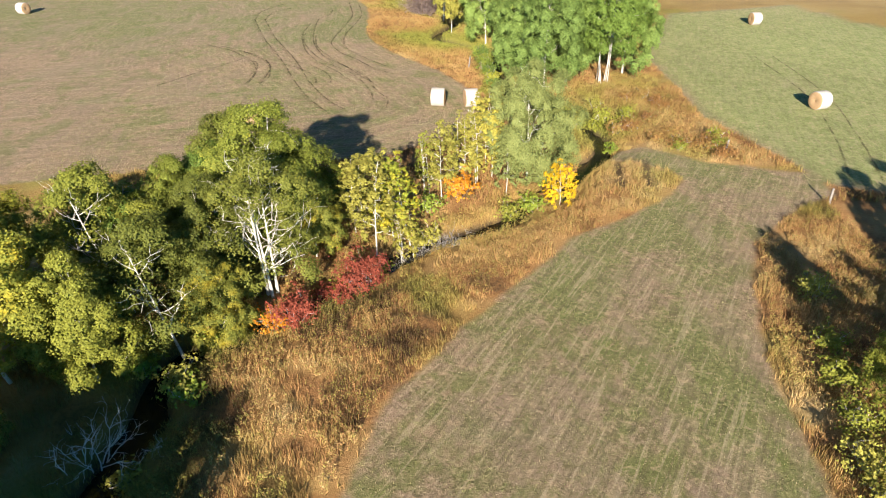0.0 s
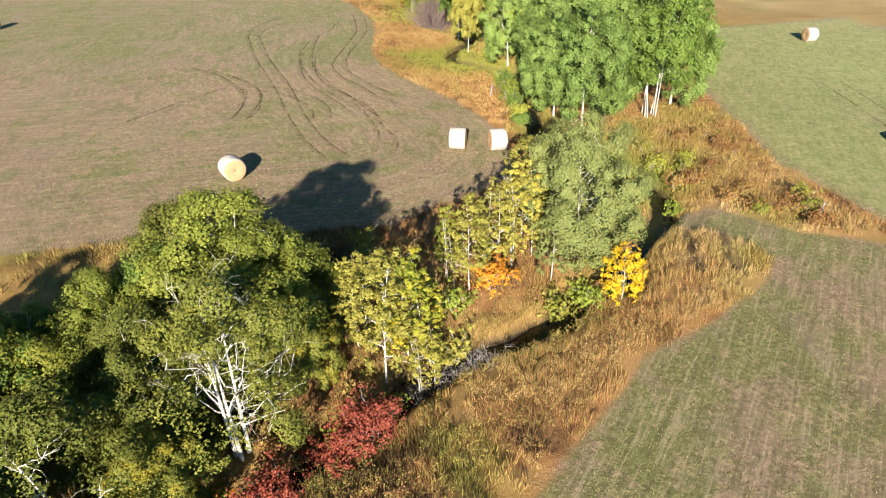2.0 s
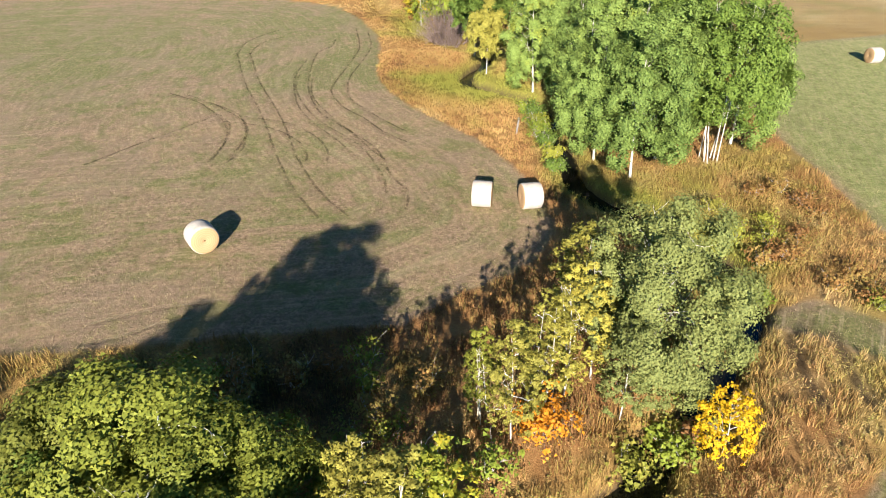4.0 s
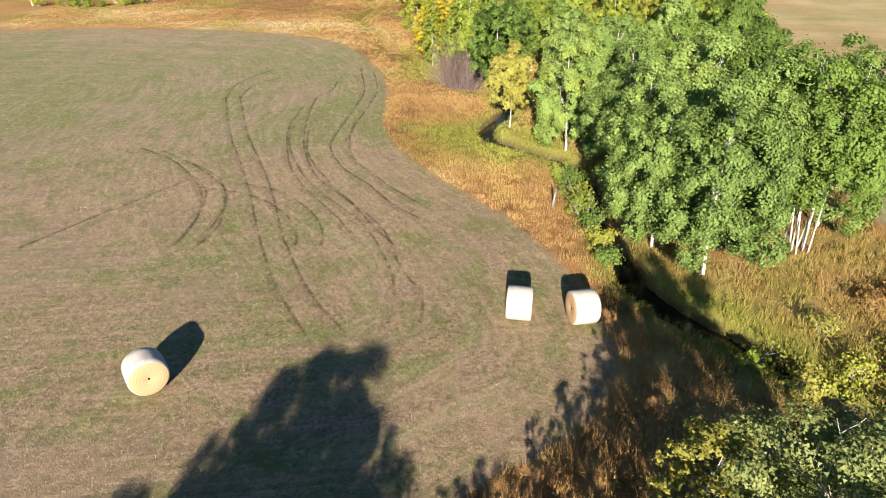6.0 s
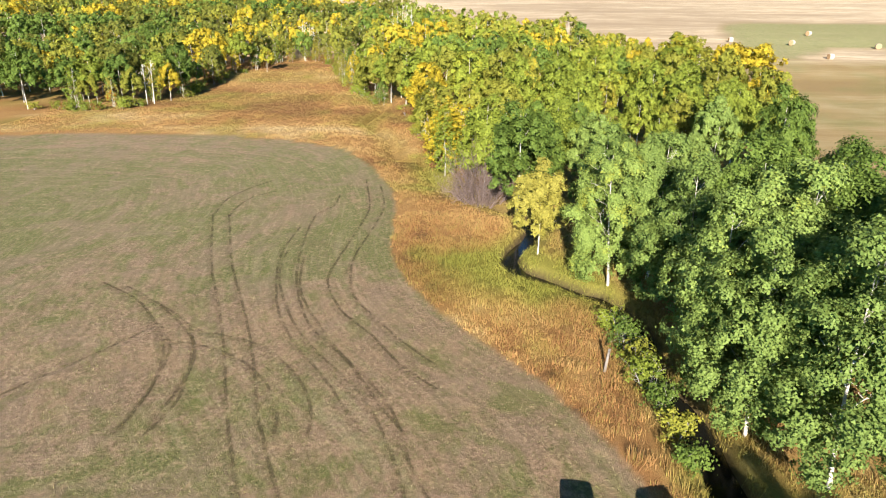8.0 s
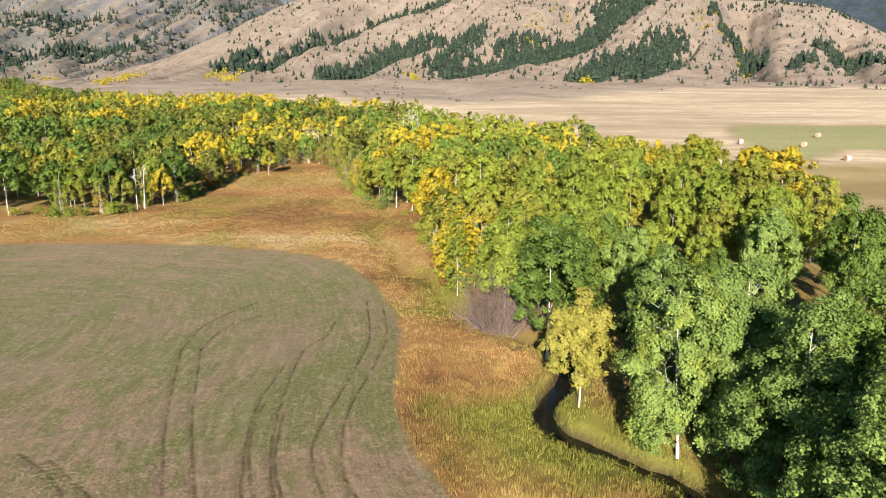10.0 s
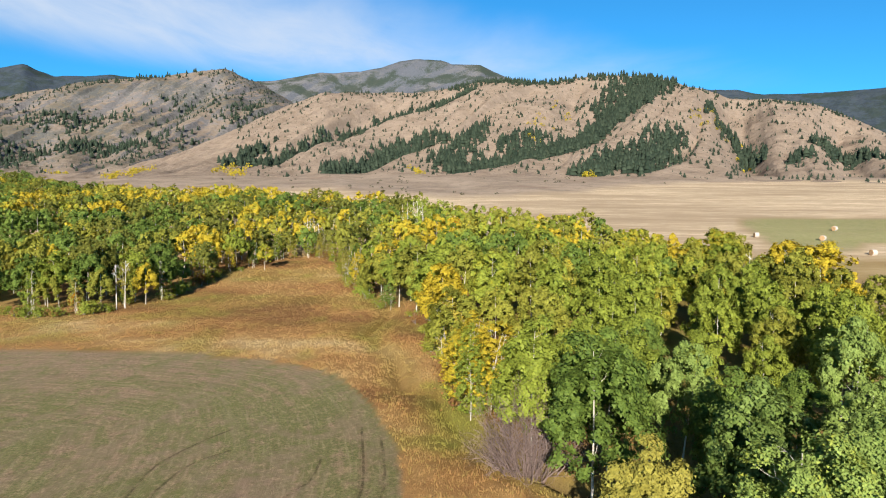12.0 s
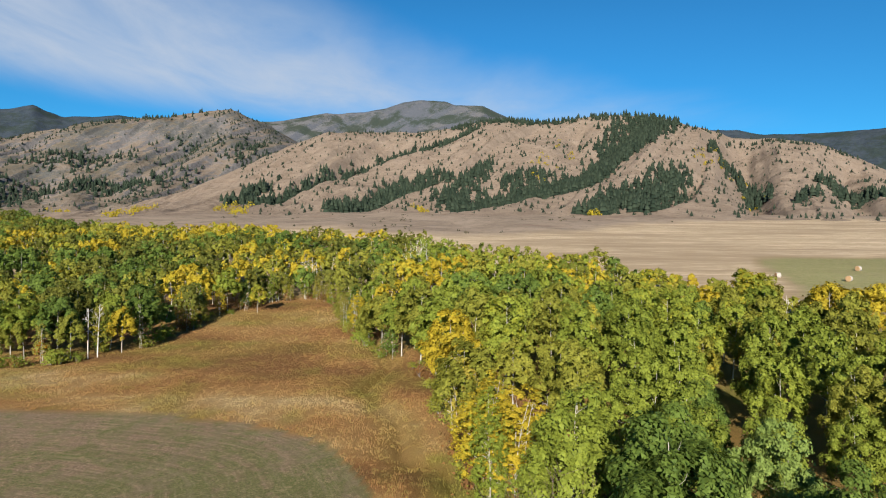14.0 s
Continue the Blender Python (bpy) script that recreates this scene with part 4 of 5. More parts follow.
build_hill("mountain_west", mat=M_HAZY_FOREST, label="dark forested mountain in the far distance", az_range=(-62, -24.25), **BACK)
build_hill("mountain_east", mat=M_HAZY_FOREST, label="dark forested mountain in the far distance", az_range=(14, 52), **BACK)


def on_hill(hill, az, s):
    keys = ("sky", "r_base", "r_crest", "gullies", "rough", "fold")
    el, r = hill_point(az, s, *(hill[k] for k in keys))
    a = np.radians(az)
    return np.stack([EYE_X + r * np.sin(a), EYE_Y + r * np.cos(a), EYE_Z + r * np.tan(np.radians(el))], 1)


def conifers(points, heights, rng):
    """Many conifers in one mesh: each a stack of ragged skirts."""
    v, f = [], []
    tiers, n = 3, 6
    for (x, y, z), h in zip(points, heights):
        plump = rng.uniform(0.26, 0.40) if h > 6 else rng.uniform(0.38, 0.55)
        for k in range(tiers):
            lo, hi = h * (0.05 + 0.27 * k), h * (0.48 + 0.26 * k)
            r = h * plump * (1 - 0.26 * k)
            base = len(v)
            turn = rng.uniform(0, 6.28)
            for a in range(n):
                w = turn + 6.283 * a / n
                q = r * rng.uniform(0.75, 1.2)
                v.append((x + q * math.cos(w), y + q * math.sin(w), z + lo - h * rng.uniform(0, 0.05)))
            v.append((x, y, z + hi))
            f += [(base + a, base + (a + 1) % n, base + n) for a in range(n)]
    return raw_mesh("conifers", v, f, M_CONIFER)


def build_conifers():
    rng = np.random.default_rng(21)
    az, s, hs = [], [], []

    def band(a_top, a_foot, s_top, s_foot, count, spread, side=0.0, size=(6, 15)):
        count = int(count * 1.35)
        f = rng.random(count)
        az.extend(a_foot + (a_top - a_foot) * f + rng.normal(side, spread, count))
        s.extend(s_foot + (s_top - s_foot) * f + rng.normal(0, 0.02, count))
        hs.extend(rng.uniform(*size, count))

    band(0.5, -11.5, 0.92, 0.54, 260, 0.22)
    band(-11.5, -19.3, 0.54, 0.22, 300, 0.5)
    band(-18.1, -21.1, 0.42, 0.23, 110, 0.45)
    band(-2.4, -12.0, 0.47, 0.03, 360, 0.7)
    band(0.9, -2.1, 0.50, 0.16, 120, 0.8)
    band(5.9, 3.0, 0.42, 0.28, 70, 0.8)
    band(8.8, -1.6, 0.34, 0.12, 420, 0.5)
    band(15.4, 12.6, 0.99, 0.66, 900, 1.15)
    band(12.8, 9.6, 0.68, 0.38, 420, 0.6)
    band(9.8, 8.2, 0.42, 0.32, 120, 0.4)
    band(17.5, 10.2, 0.46, 0.02, 330, 0.6)
    band(17.1, 14.0, 0.31, 0.07, 150, 0.6)
    band(20.2, 20.0, 0.79, 0.74, 24, 0.3)
    band(21.0, 23.8, 0.73, 0.40, 130, 0.45)
    band(28.7, 29.6, 0.54, 0.44, 50, 0.8)
    band(27.4, 26.3, 0.33, 0.28, 22, 0.5)
    band(31.8, 29.6, 0.55, 0.50, 50, 0.8)
    band(-1.5, 5.0, 0.99, 0.98, 130, 0.5, size=(4, 11))
    band(4.0, 12.5, 0.98, 0.98, 150, 0.6, size=(4, 11))
    band(-13, -3.0, 0.97, 0.97, 32, 0.5, size=(3, 9))
    band(15.5, 30, 0.97, 0.95, 80, 0.8, size=(3, 9))
    n = 3200
    az.extend(rng.uniform(-20, 33, n))
    s.extend(rng.uniform(0.0, 1.0, n) ** 0.8)
    hs.extend(1.8 + 5.0 * rng.random(n) ** 3)
    keep = np.interp(az, [-30, -22, -13], [0.0, 0.6, 1.0]) > rng.random(len(az)) * 0.99
    p = on_hill(FRONT, np.array(az)[keep], np.clip(np.array(s)[keep], 0.03, 1.01))
    p[:, 2] -= 0.5
    tagged(new("conifer_wood", conifers(p, np.array(hs)[keep], rng)), "dark green conifers lining the gullies of the foothills", "trees", kind="stuff")
    spots = ((-33.5, 0.60, 1.6, 0.04, 120), (-30, 0.62, 2.5, 0.05, 90), (-28.5, 0.36, 2.6, 0.05, 240), (-31, 0.36, 2.0, 0.03, 60), (-36.5, 0.34, 1.5, 0.07, 130), (-19.4, 0.55, 1.4, 0.10, 170), (-24, 0.74, 1.0, 0.03, 40), (-26, 0.95, 3.0, 0.03, 70))
    az2 = np.concatenate([rng.normal(a, w, n) for a, e, w, q, n in spots])
    s2 = np.concatenate([rng.normal(e, q, n) for a, e, w, q, n in spots])
    a3, s3 = rng.uniform(-46, -14, 5200), rng.uniform(0.03, 1.0, 5200)
    thick = fbm(a3, s3 * 20, 4.0, 3) > 0.14
    az2, s2 = np.concatenate([az2, a3[thick], a3[:500]]), np.concatenate([s2, s3[thick], s3[:500]])
    p = on_hill(WEST, az2, np.clip(s2, 0.02, 1.0))
    big = sum(q[-1] for q in spots)
    tall = np.concatenate([rng.uniform(6, 14, big), rng.uniform(2.5, 7, len(az2) - big)])
    tagged(new("conifer_wood", conifers(p, tall, rng)), "scattered conifers on the rocky western hill", "trees", kind="stuff")


build_conifers()


def build_hill_shrubs():
    """Turned aspens in the folds of the hills, and dark bushes dotted over the fan."""
    rng = np.random.default_rng(33)
    V, F, base = [], [], 0
    for az, s, count in ((20.6, 0.74, 14), (19.3, 0.62, 8), (21.4, 0.61, 9), (6.1, 0.57, 9), (8.9, 0.70, 8), (5.9, 0.39, 5), (-19.6, 0.22, 10), (-20.2, 0.07, 10), (-4.6, 0.03, 8), (10.6, 0.03, 10), (23.5, 0.38, 6), (-27.5, 0.25, 16), (-33.5, 0.3, 10), (-29.5, 0.08, 14), (-21.4, 0.05, 8)):
        p = on_hill(FRONT, rng.normal(az, 0.55, count), np.clip(rng.normal(s, 0.035, count), 0.02, 0.95))
        for x, y, z in p:
            r = rng.uniform(2.0, 4.0)
            v, f = crown_leaves(rng, (x, y, z - 0.5), r, 1.7 * r, 160, 0.8, 7, 4)
            V.append(v)
            F.append(f + base)
            base += len(v)
    tagged(new("hill_aspens", raw_mesh("hill_aspens", np.concatenate(V), np.concatenate(F), LEAF["yellow"])), "yellow aspen scrub in the folds of the foothills", "scrub", kind="stuff")
    V, F, base = [], [], 0
    for k in range(240):
        a, r = math.radians(rng.uniform(-36, 33)), rng.uniform(340, 660)
        x, y = EYE_X + r * math.sin(a), EYE_Y + r * math.cos(a)
        if apron_at(np.array([x]), np.array([y]))[0] < rng.uniform(0.3, 1.05) or fbm(np.array([x]), np.array([y]), 60, 2)[0] < 0.0:
            continue
        size = 0.45 + 1.3 * rng.random() ** 2
        v, f = crown_leaves(rng, (x, y, float(land(np.array([x]), np.array([y]))[0]) - 0.2), size * 1.3, size * 1.5, 70, 0.55, 5, 3)
        V.append(v)
        F.append(f + base)
        base += len(v)
    tagged(new("plain_bushes", raw_mesh("plain_bushes", np.concatenate(V), np.concatenate(F), M_SAGE)), "small dark bushes dotted over the dry slopes", "scrub", kind="stuff")


build_hill_shrubs()

# ---- trees ----
NEAR = [aspen_meshes(11 + k, 10.0, 3.05, 50000, 0.118, bare=0.07 + 0.025 * k, low=-0.62, boughs=78 + 5 * k, sprays=8, puff=0.235) for k in range(4)]
FULL = [aspen_meshes(61 + k, 10.0, 3.05, 66000, 0.094, bare=0.14 + 0.04 * k, low=-0.55, boughs=74 + 5 * k, sprays=8, puff=0.24) for k in range(2)]
MID = [aspen_meshes(31 + k, 10.0, 2.95, 15000, 0.19, bare=0.30, boughs=54, sprays=6, low=-0.42, limbs=5, forks=0, puff=0.255) for k in range(4)]
DISTANT = [aspen_meshes(41 + k, 10.0, 2.9, 6600, 0.28, bare=0.34, boughs=40, sprays=5, low=-0.38, limbs=4, forks=0, puff=0.28) for k in range(4)]
SLIM = [aspen_meshes(51 + k, 7.0, 1.15, 8200, 0.085, bare=0.16, boughs=150, sprays=3, stems=1 + k, limbs=12, stem=0.42, puff=0.20) for k in range(3)]
GROVE_FOREST = [(-7, 114), (-3.5, 106), (-1, 97), (4, 95), (6.5, 84), (9, 72), (9.5, 63), (13, 63), (17, 64.5), (20.5, 69), (22, 80), (24, 95), (31, 112), (44, 156), (52, 178),
                (58, 212), (60, 236), (34, 252), (19, 260), (-5, 292), (-40, 334), (-81, 368), (-123, 388), (-181, 396), (-240, 436), (-330, 520), (-365, 500), (-270, 320), (-220, 190), (-140, 150), (-75, 153), (-67, 154), (-62, 161), (-59, 174),
                (-59, 200), (-52, 217), (-45, 222), (-37, 210), (-26, 176), (-16, 160), (-11.5, 146), (-9, 130)]
TAKEN = []


def free(x, y, gap):
    return all((x - a) ** 2 + (y - b) ** 2 > gap * gap for a, b in TAKEN)


def leaf_kind(x, y, rng):
    """What the grove wears where: yellow along its western edge and far back, deep green in the middle."""
    u = rng.random()
    edge = float(inside_of(np.array([x]), np.array([y]), GROVE_FOREST)[0])
    patch = float(fbm(np.array([x]), np.array([y]), 22, 2)[0])
    # mostly deep leaves here: shade of taller southern trees put into leaf colour
    if y < 112 and x > 7:
        return "deep" if u < 0.62 else "fresh" if u < 0.92 else "green"
    if y < 100:
        return "fresh" if u < 0.6 else "deep" if u < 0.85 else "green"
    if x > 36 and y > 150:
        return "yellow" if u < 0.5 else "olive"
    if edge < 8 and -25 < x < -1:
        return "yellow" if u < 0.42 else "olive" if u < 0.82 else "green"
    if y > 330 and -205 < x < -85:
        return "yellow" if patch + 0.7 * u > 0.08 else "olive"
    q = patch + 0.55 * (u - 0.5)
    # darker kinds in the west, with the wood's inner shade put into colour
    if x < -30:
        return "deep" if q < -0.18 else "shade" if q < 0.20 else "olive" if q < 0.46 else "yellow"
    return "deep" if q < -0.42 else "green" if q < 0.0 else "olive" if q < 0.36 else "yellow"


def build_named_trees():
    """Trees that stand out, one by one, and some unseen shade casters: (kind, x, y, height, meshes)."""
    rng = np.random.default_rng(5)
    forked = aspen_meshes(71, 8.0, 3.0, 34000, 0.085, bare=0.16, boughs=80, sprays=7, puff=0.22, stems=3, open_side=0.85, limb_scale=1.3, limbs=26, forks=2)
    leaning = aspen_meshes(72, 8.0, 2.7, 34000, 0.085, bare=0.24, boughs=70, sprays=7, puff=0.22, lean=-0.16, open_side=0.7, limb_scale=1.3, limbs=16)
    creek = "aspens by the creek"
    for meshes, x, y, h, kind, turn in (
            (forked, -9.6, 29.1, 8.0, "shade", 10), (leaning, -12.7, 25.0, 7.9, "shade", 0), (FULL[1], -11.9, 34.0, 8.1, "shade", 130), (FULL[0], -9.2, 34.3, 7.9, "dim", 160), (FULL[0], -10.4, 33.6, 8.9, "dim", 40),
            (FULL[1], -14.2, 31.2, 6.8, "dim", 100), (NEAR[2], -7.4, 32.8, 4.8, "shade", 70), (NEAR[3], -12.9, 33.2, 6.9, "deep", 200), (NEAR[1], -16.6, 31.5, 5.4, "green", 10), (leaning, -16.0, 27.4, 8.0, "olive", 20), (FULL[1], -12.2, 29.0, 6.8, "shade", 0),
            (NEAR[3], -17.5, 30.0, 6.0, "deep", 150), (NEAR[1], -20.4, 27.0, 6.6, "olive", 220), (NEAR[0], -11.0, 26.2, 5.0, "shade", 10), (NEAR[2], -15.6, 22.4, 6.4, "olive", 90),
            (NEAR[3], -19.4, 22.0, 8.0, "olive", 15), (NEAR[2], -23.4, 24.0, 7.0, "green", 60), (NEAR[0], -24.0, 29.0, 5.6, "olive", 80), (NEAR[1], -18.0, 17.0, 5.6, "shade", 0),
            # the MID trees stay out of view, added to throw shade on the bank
            (MID[0], -14.5, 4.0, 8.1, "green", 0), (MID[2], -18.5, 7.0, 8.3, "green", 30), (MID[3], -11.5, -1.0, 8.4, "green", 70), (MID[1], -22.0, 13.0, 7.4, "green", 0), (MID[0], -16.0, 9.0, 6.0, "deep", 120), (NEAR[2], -15.8, 13.2, 3.8, "shade", 200), (MID[1], -19.5, 2.0, 9.0, "green", 50), (MID[3], -25.0, 7.0, 8.4, "green", 10), (MID[0], -13.0, 7.0, 6.3, "deep", 260)):
        high = h / (8.0 if meshes in (forked, leaning) else 10.0)
        wide = high * (1.30 if y > 33.3 else 1.1)
        plant(meshes, x, y, kind, high, turn, creek).scale = (wide, wide, high)
        TAKEN.append((x, y))
    broad = aspen_meshes(81, 8.6, 3.7, 80000, 0.092, bare=0.04, boughs=90, sprays=8, limbs=16, limb_scale=1.2, puff=0.20)
    plant(broad, 6.2, 44.0, "lime", 0.98, 30, creek, "broad pale green cottonwood with a rounded crown", name="cottonwood_tree")
    TAKEN.append((6.2, 44.0))
    for k, (x, y, h, kind, wide) in enumerate(((-4.0, 33.8, 6.6, "pale", 1.5), (-2.9, 34.9, 6.0, "yellow", 1.5), (2.9, 43.4, 6.0, "pale", 1.4), (0.0, 40.2, 5.6, "pale", 1.2), (1.4, 42.2, 5.6, "pale", 1.4),
                                               (-1.2, 41.5, 4.4, "olive", 1.1), (4.4, 41.6, 5.0, "lime", 1.3), (-5.4, 35.4, 5.2, "pale", 1.4), (-2.2, 34.0, 3.6, "pale", 1.4), (3.4, 46.0, 6.4, "pale", 1.5))):
        ob = plant(SLIM[k % 3], x, y, kind, h / 7.0, None, "young trees by the creek", squash=1.0)
        ob.scale = (wide * h / 7, wide * h / 7, h / 7)
    gold = aspen_meshes(83, 3.8, 1.35, 5200, 0.085, bare=0.08, boughs=130, sprays=3, limbs=12, stem=0.6, puff=0.20)
    plant(gold, 7.9, 39.9, "gold", 0.84, 0, "young trees by the creek", name="golden_tree")
    # the tall group at the corner of the grove, several white stems together
    multi = aspen_meshes(85, 11.5, 3.8, 50000, 0.13, bare=0.26, boughs=90, sprays=8, puff=0.22, stems=8, stem=0.36)
    for meshes, x, y, h, kind in ((NEAR[2], 10.3, 64.6, 10.6, "fresh"), (NEAR[2], 8.4, 68.2, 9.8, "fresh"), (multi, 16.6, 67.6, 12.0, "deep"), (NEAR[3], 13.0, 68.0, 11.0, "fresh"), (NEAR[2], 8.6, 72.8, 10.2, "fresh"),
                                  (NEAR[1], 19.6, 71.0, 10.8, "fresh"), (NEAR[0], 11.5, 73.8, 11.2, "fresh"), (NEAR[1], 15.5, 74.0, 11.4, "deep"), (NEAR[2], 8.8, 79.2, 10.4, "fresh"),
                                  (NEAR[3], 12.8, 79.6, 11.0, "deep"), (NEAR[1], 5.4, 85.0, 9.8, "fresh"), (NEAR[0], 8.4, 85.8, 10.2, "fresh"), (NEAR[2], 17.6, 80.4, 11.0, "deep")):
        wide = h / (11.5 if meshes is multi else 10.0)
        plant(meshes, x, y, kind, wide, None).scale = (wide * 1.04, wide * 1.04, wide)
        TAKEN.append((x, y))
    plant(MID[1], 1.1, 90.4, "pale", 0.74, 0, label="pale yellow aspen at the bend of the creek")
    for x, y, h in ((-5.4, 115.5, 7.6), (-7.3, 117.4, 7.0), (-4.0, 117.4, 7.2), (-6.4, 120.0, 7.8), (-3.3, 115.0, 6.4), (-8.1, 120.7, 5.8), (-9.8, 143.1, 6.6), (-9.7, 161.4, 6.6)):
        plant(SLIM[int(x * 7) % 3], x, y, "yellow", h / 7, None).scale = (1.65 * h / 7, 1.65 * h / 7, h / 7)
        TAKEN.append((x, y))
    for x, y, h, kind in ((-66.9, 157.6, 2.8, "orange"), (-51.7, 202, 5.8, "yellow"), (-59.1, 164, 6.6, "yellow"), (-70, 156, 6, "olive"), (-63.4, 158.6, 6.5, "olive"), (-57.9, 202, 9, "green"), (-10.5, 262, 6, "orange")):
        plant(DISTANT[int(h) % 4], x, y, kind, h / 10, None, "trees at the meadow's edge")
        TAKEN.append((x, y))
    for k, (x, y, h, kind) in enumerate(((-15, 160.5, 10, "olive"), (-18, 165.5, 9.5, "green"), (-22, 171, 9, "olive"), (-12.5, 153, 9.5, "green"), (-10.5, 146.5, 9, "yellow"), (-9.5, 138, 8.5, "yellow"),
                                        (-8.5, 129, 8.5, "olive"), (-12, 158, 9.5, "green"), (-66, 160, 8.5, "deep"), (-70, 158.5, 9, "green"), (-74, 157, 8.5, "deep"), (-62, 166, 8.5, "green"), (-60.5, 172, 9, "deep"))):
        plant(DISTANT[k % 4], x, y, kind, h / 10, None, "trees at the meadow's edge").scale = (h / 8.6, h / 8.6, h / 10)
        TAKEN.append((x, y))
    for x, y, h, kind in ((43.0, 194.0, 10.5, "yellow"), (47.7, 164, 10.8, "yellow"), (47.0, 172.5, 10.1, "yellow"), (46.5, 196.5, 9.5, "olive"), (33, 188, 8.0, "yellow")):
        plant(DISTANT[int(x) % 4], x, y, kind, h / 10, None, "tall yellow aspens at the eastern edge").scale = (h / 6.6, h / 6.6, h / 10)
        TAKEN.extend([(x, y), (x - 2.5, y - 3.5), (x + 2.5, y - 3.5)])
    for x, y, h, kind in ((19.2, 20.0, 5.8, "olive"), (22.5, 14.5, 7.0, "olive"), (28.8, 25.5, 7.4, "green"), (32.5, 26.5, 7.4, "green"), (26.4, 23.5, 6.0, "olive"), (36.5, 26.0, 7.0, "green")):
        plant(NEAR[int(x) % 4], x, y, kind, h / 10, None, "aspens on the eastern fence line")


build_named_trees()


def build_forest():
    rng = np.random.default_rng(9)
    xs = [p[0] for p in GROVE_FOREST]
    near, far = [], []
    cand = np.stack([rng.uniform(min(xs), max(xs), 90000), rng.uniform(62, 520, 90000)], 1)
    depth = inside_of(cand[:, 0], cand[:, 1], GROVE_FOREST)
    cand = cand[depth > 0.4]
    # only what can come into view
    ang = np.degrees(np.arctan2(cand[:, 0] - EYE_X, cand[:, 1] - EYE_Y + 30))
    cand = cand[(ang > -48) & (ang < 44)]
    cell, gaps = {}, lambda y: 6.0 if y < 130 else 5.2 if y < 190 else 5.2 if y < 290 else 6.6
    for x, y in TAKEN:
        cell.setdefault((int(x // 5), int(y // 5)), []).append((x, y))
    for x, y in cand:
        g = gaps(y) * rng.uniform(0.84, 1.35)
        i, j = int(x // 5), int(y // 5)
        if any((x - a) ** 2 + (y - b) ** 2 < g * g for u in (-1, 0, 1) for w in (-1, 0, 1) for a, b in cell.get((i + u, j + w), ())):
            continue
        cell.setdefault((i, j), []).append((x, y))
        (near if y < 172 else far).append((x, y))
    near.sort(key=lambda p: p[1])
    heights = dict(zip(near + far, ground_z(np.array([p[0] for p in near + far]), np.array([p[1] for p in near + far]))))
    for x, y in near[:170]:
        kind = leaf_kind(x, y, rng)
        h = rng.uniform(7.0, 11.2)
        if kind == "yellow" and x < 0:
            h *= 0.8
        pool = NEAR if y < 84 else MID if y < 122 else DISTANT
        ob = plant(pool[rng.integers(4)], x, y, kind, h / 10, None, z=float(heights[x, y]))
        w = h / 10 * rng.uniform(0.85, 1.05)
        ob.scale = (w, w, h / 10)
    far = near[170:] + far
    # the woods behind, joined by the colour of their leaves
    lots = {}
    for x, y in far:
        lots.setdefault(leaf_kind(x, y, rng), []).append((x, y))
    stems = Tubes(4)
    for kind, places in sorted(lots.items()):
        V, F, own, base = [], [], [], 0
        for x, y in places:
            h = (rng.uniform(5.0, 9.6) if x < 30 else rng.uniform(3.2, 5.0)) + 1.4 * float(fbm(np.array([x]), np.array([y]), 30, 2)[0])
            r = h * rng.uniform(0.28, 0.44) + (1.0 if y > 290 else 0.0)
            z = float(heights[x, y])
            mid = y < 230
            v, q = crown_leaves(rng, (x, y, z + 0.32 * h), r, 0.70 * h, 1000 if mid else 560, 0.47 if mid else 0.66, 20 if mid else 13, 4, puff=0.33, low=-0.35)
            own.append(np.full(len(v), rng.uniform(0.02, 1.0)))
            V.append(v)
            F.append(q + base)
            base += len(v)
            stems.add([(x, y, z - 0.2), (x + rng.normal(0, 0.1), y, z + 0.4 * h), (x + rng.normal(0, 0.2), y, z + 0.85 * h)], [0.10, 0.07, 0.03])
        me = raw_mesh("crowns", np.concatenate(V), np.concatenate(F), LEAF[kind], [("own", np.concatenate(own))])
        tagged(new("far_woods", me), {"yellow": "far aspen woods turned yellow", "olive": "far aspen woods turning olive", "shade": "far dark olive woods"}.get(kind, "far green aspen woods"), "woods", kind="stuff")
    tagged(new("far_stems", stems.mesh("stems", M_BARK)), "pale aspen stems of the far woods", "woods", kind="stuff")


build_forest()


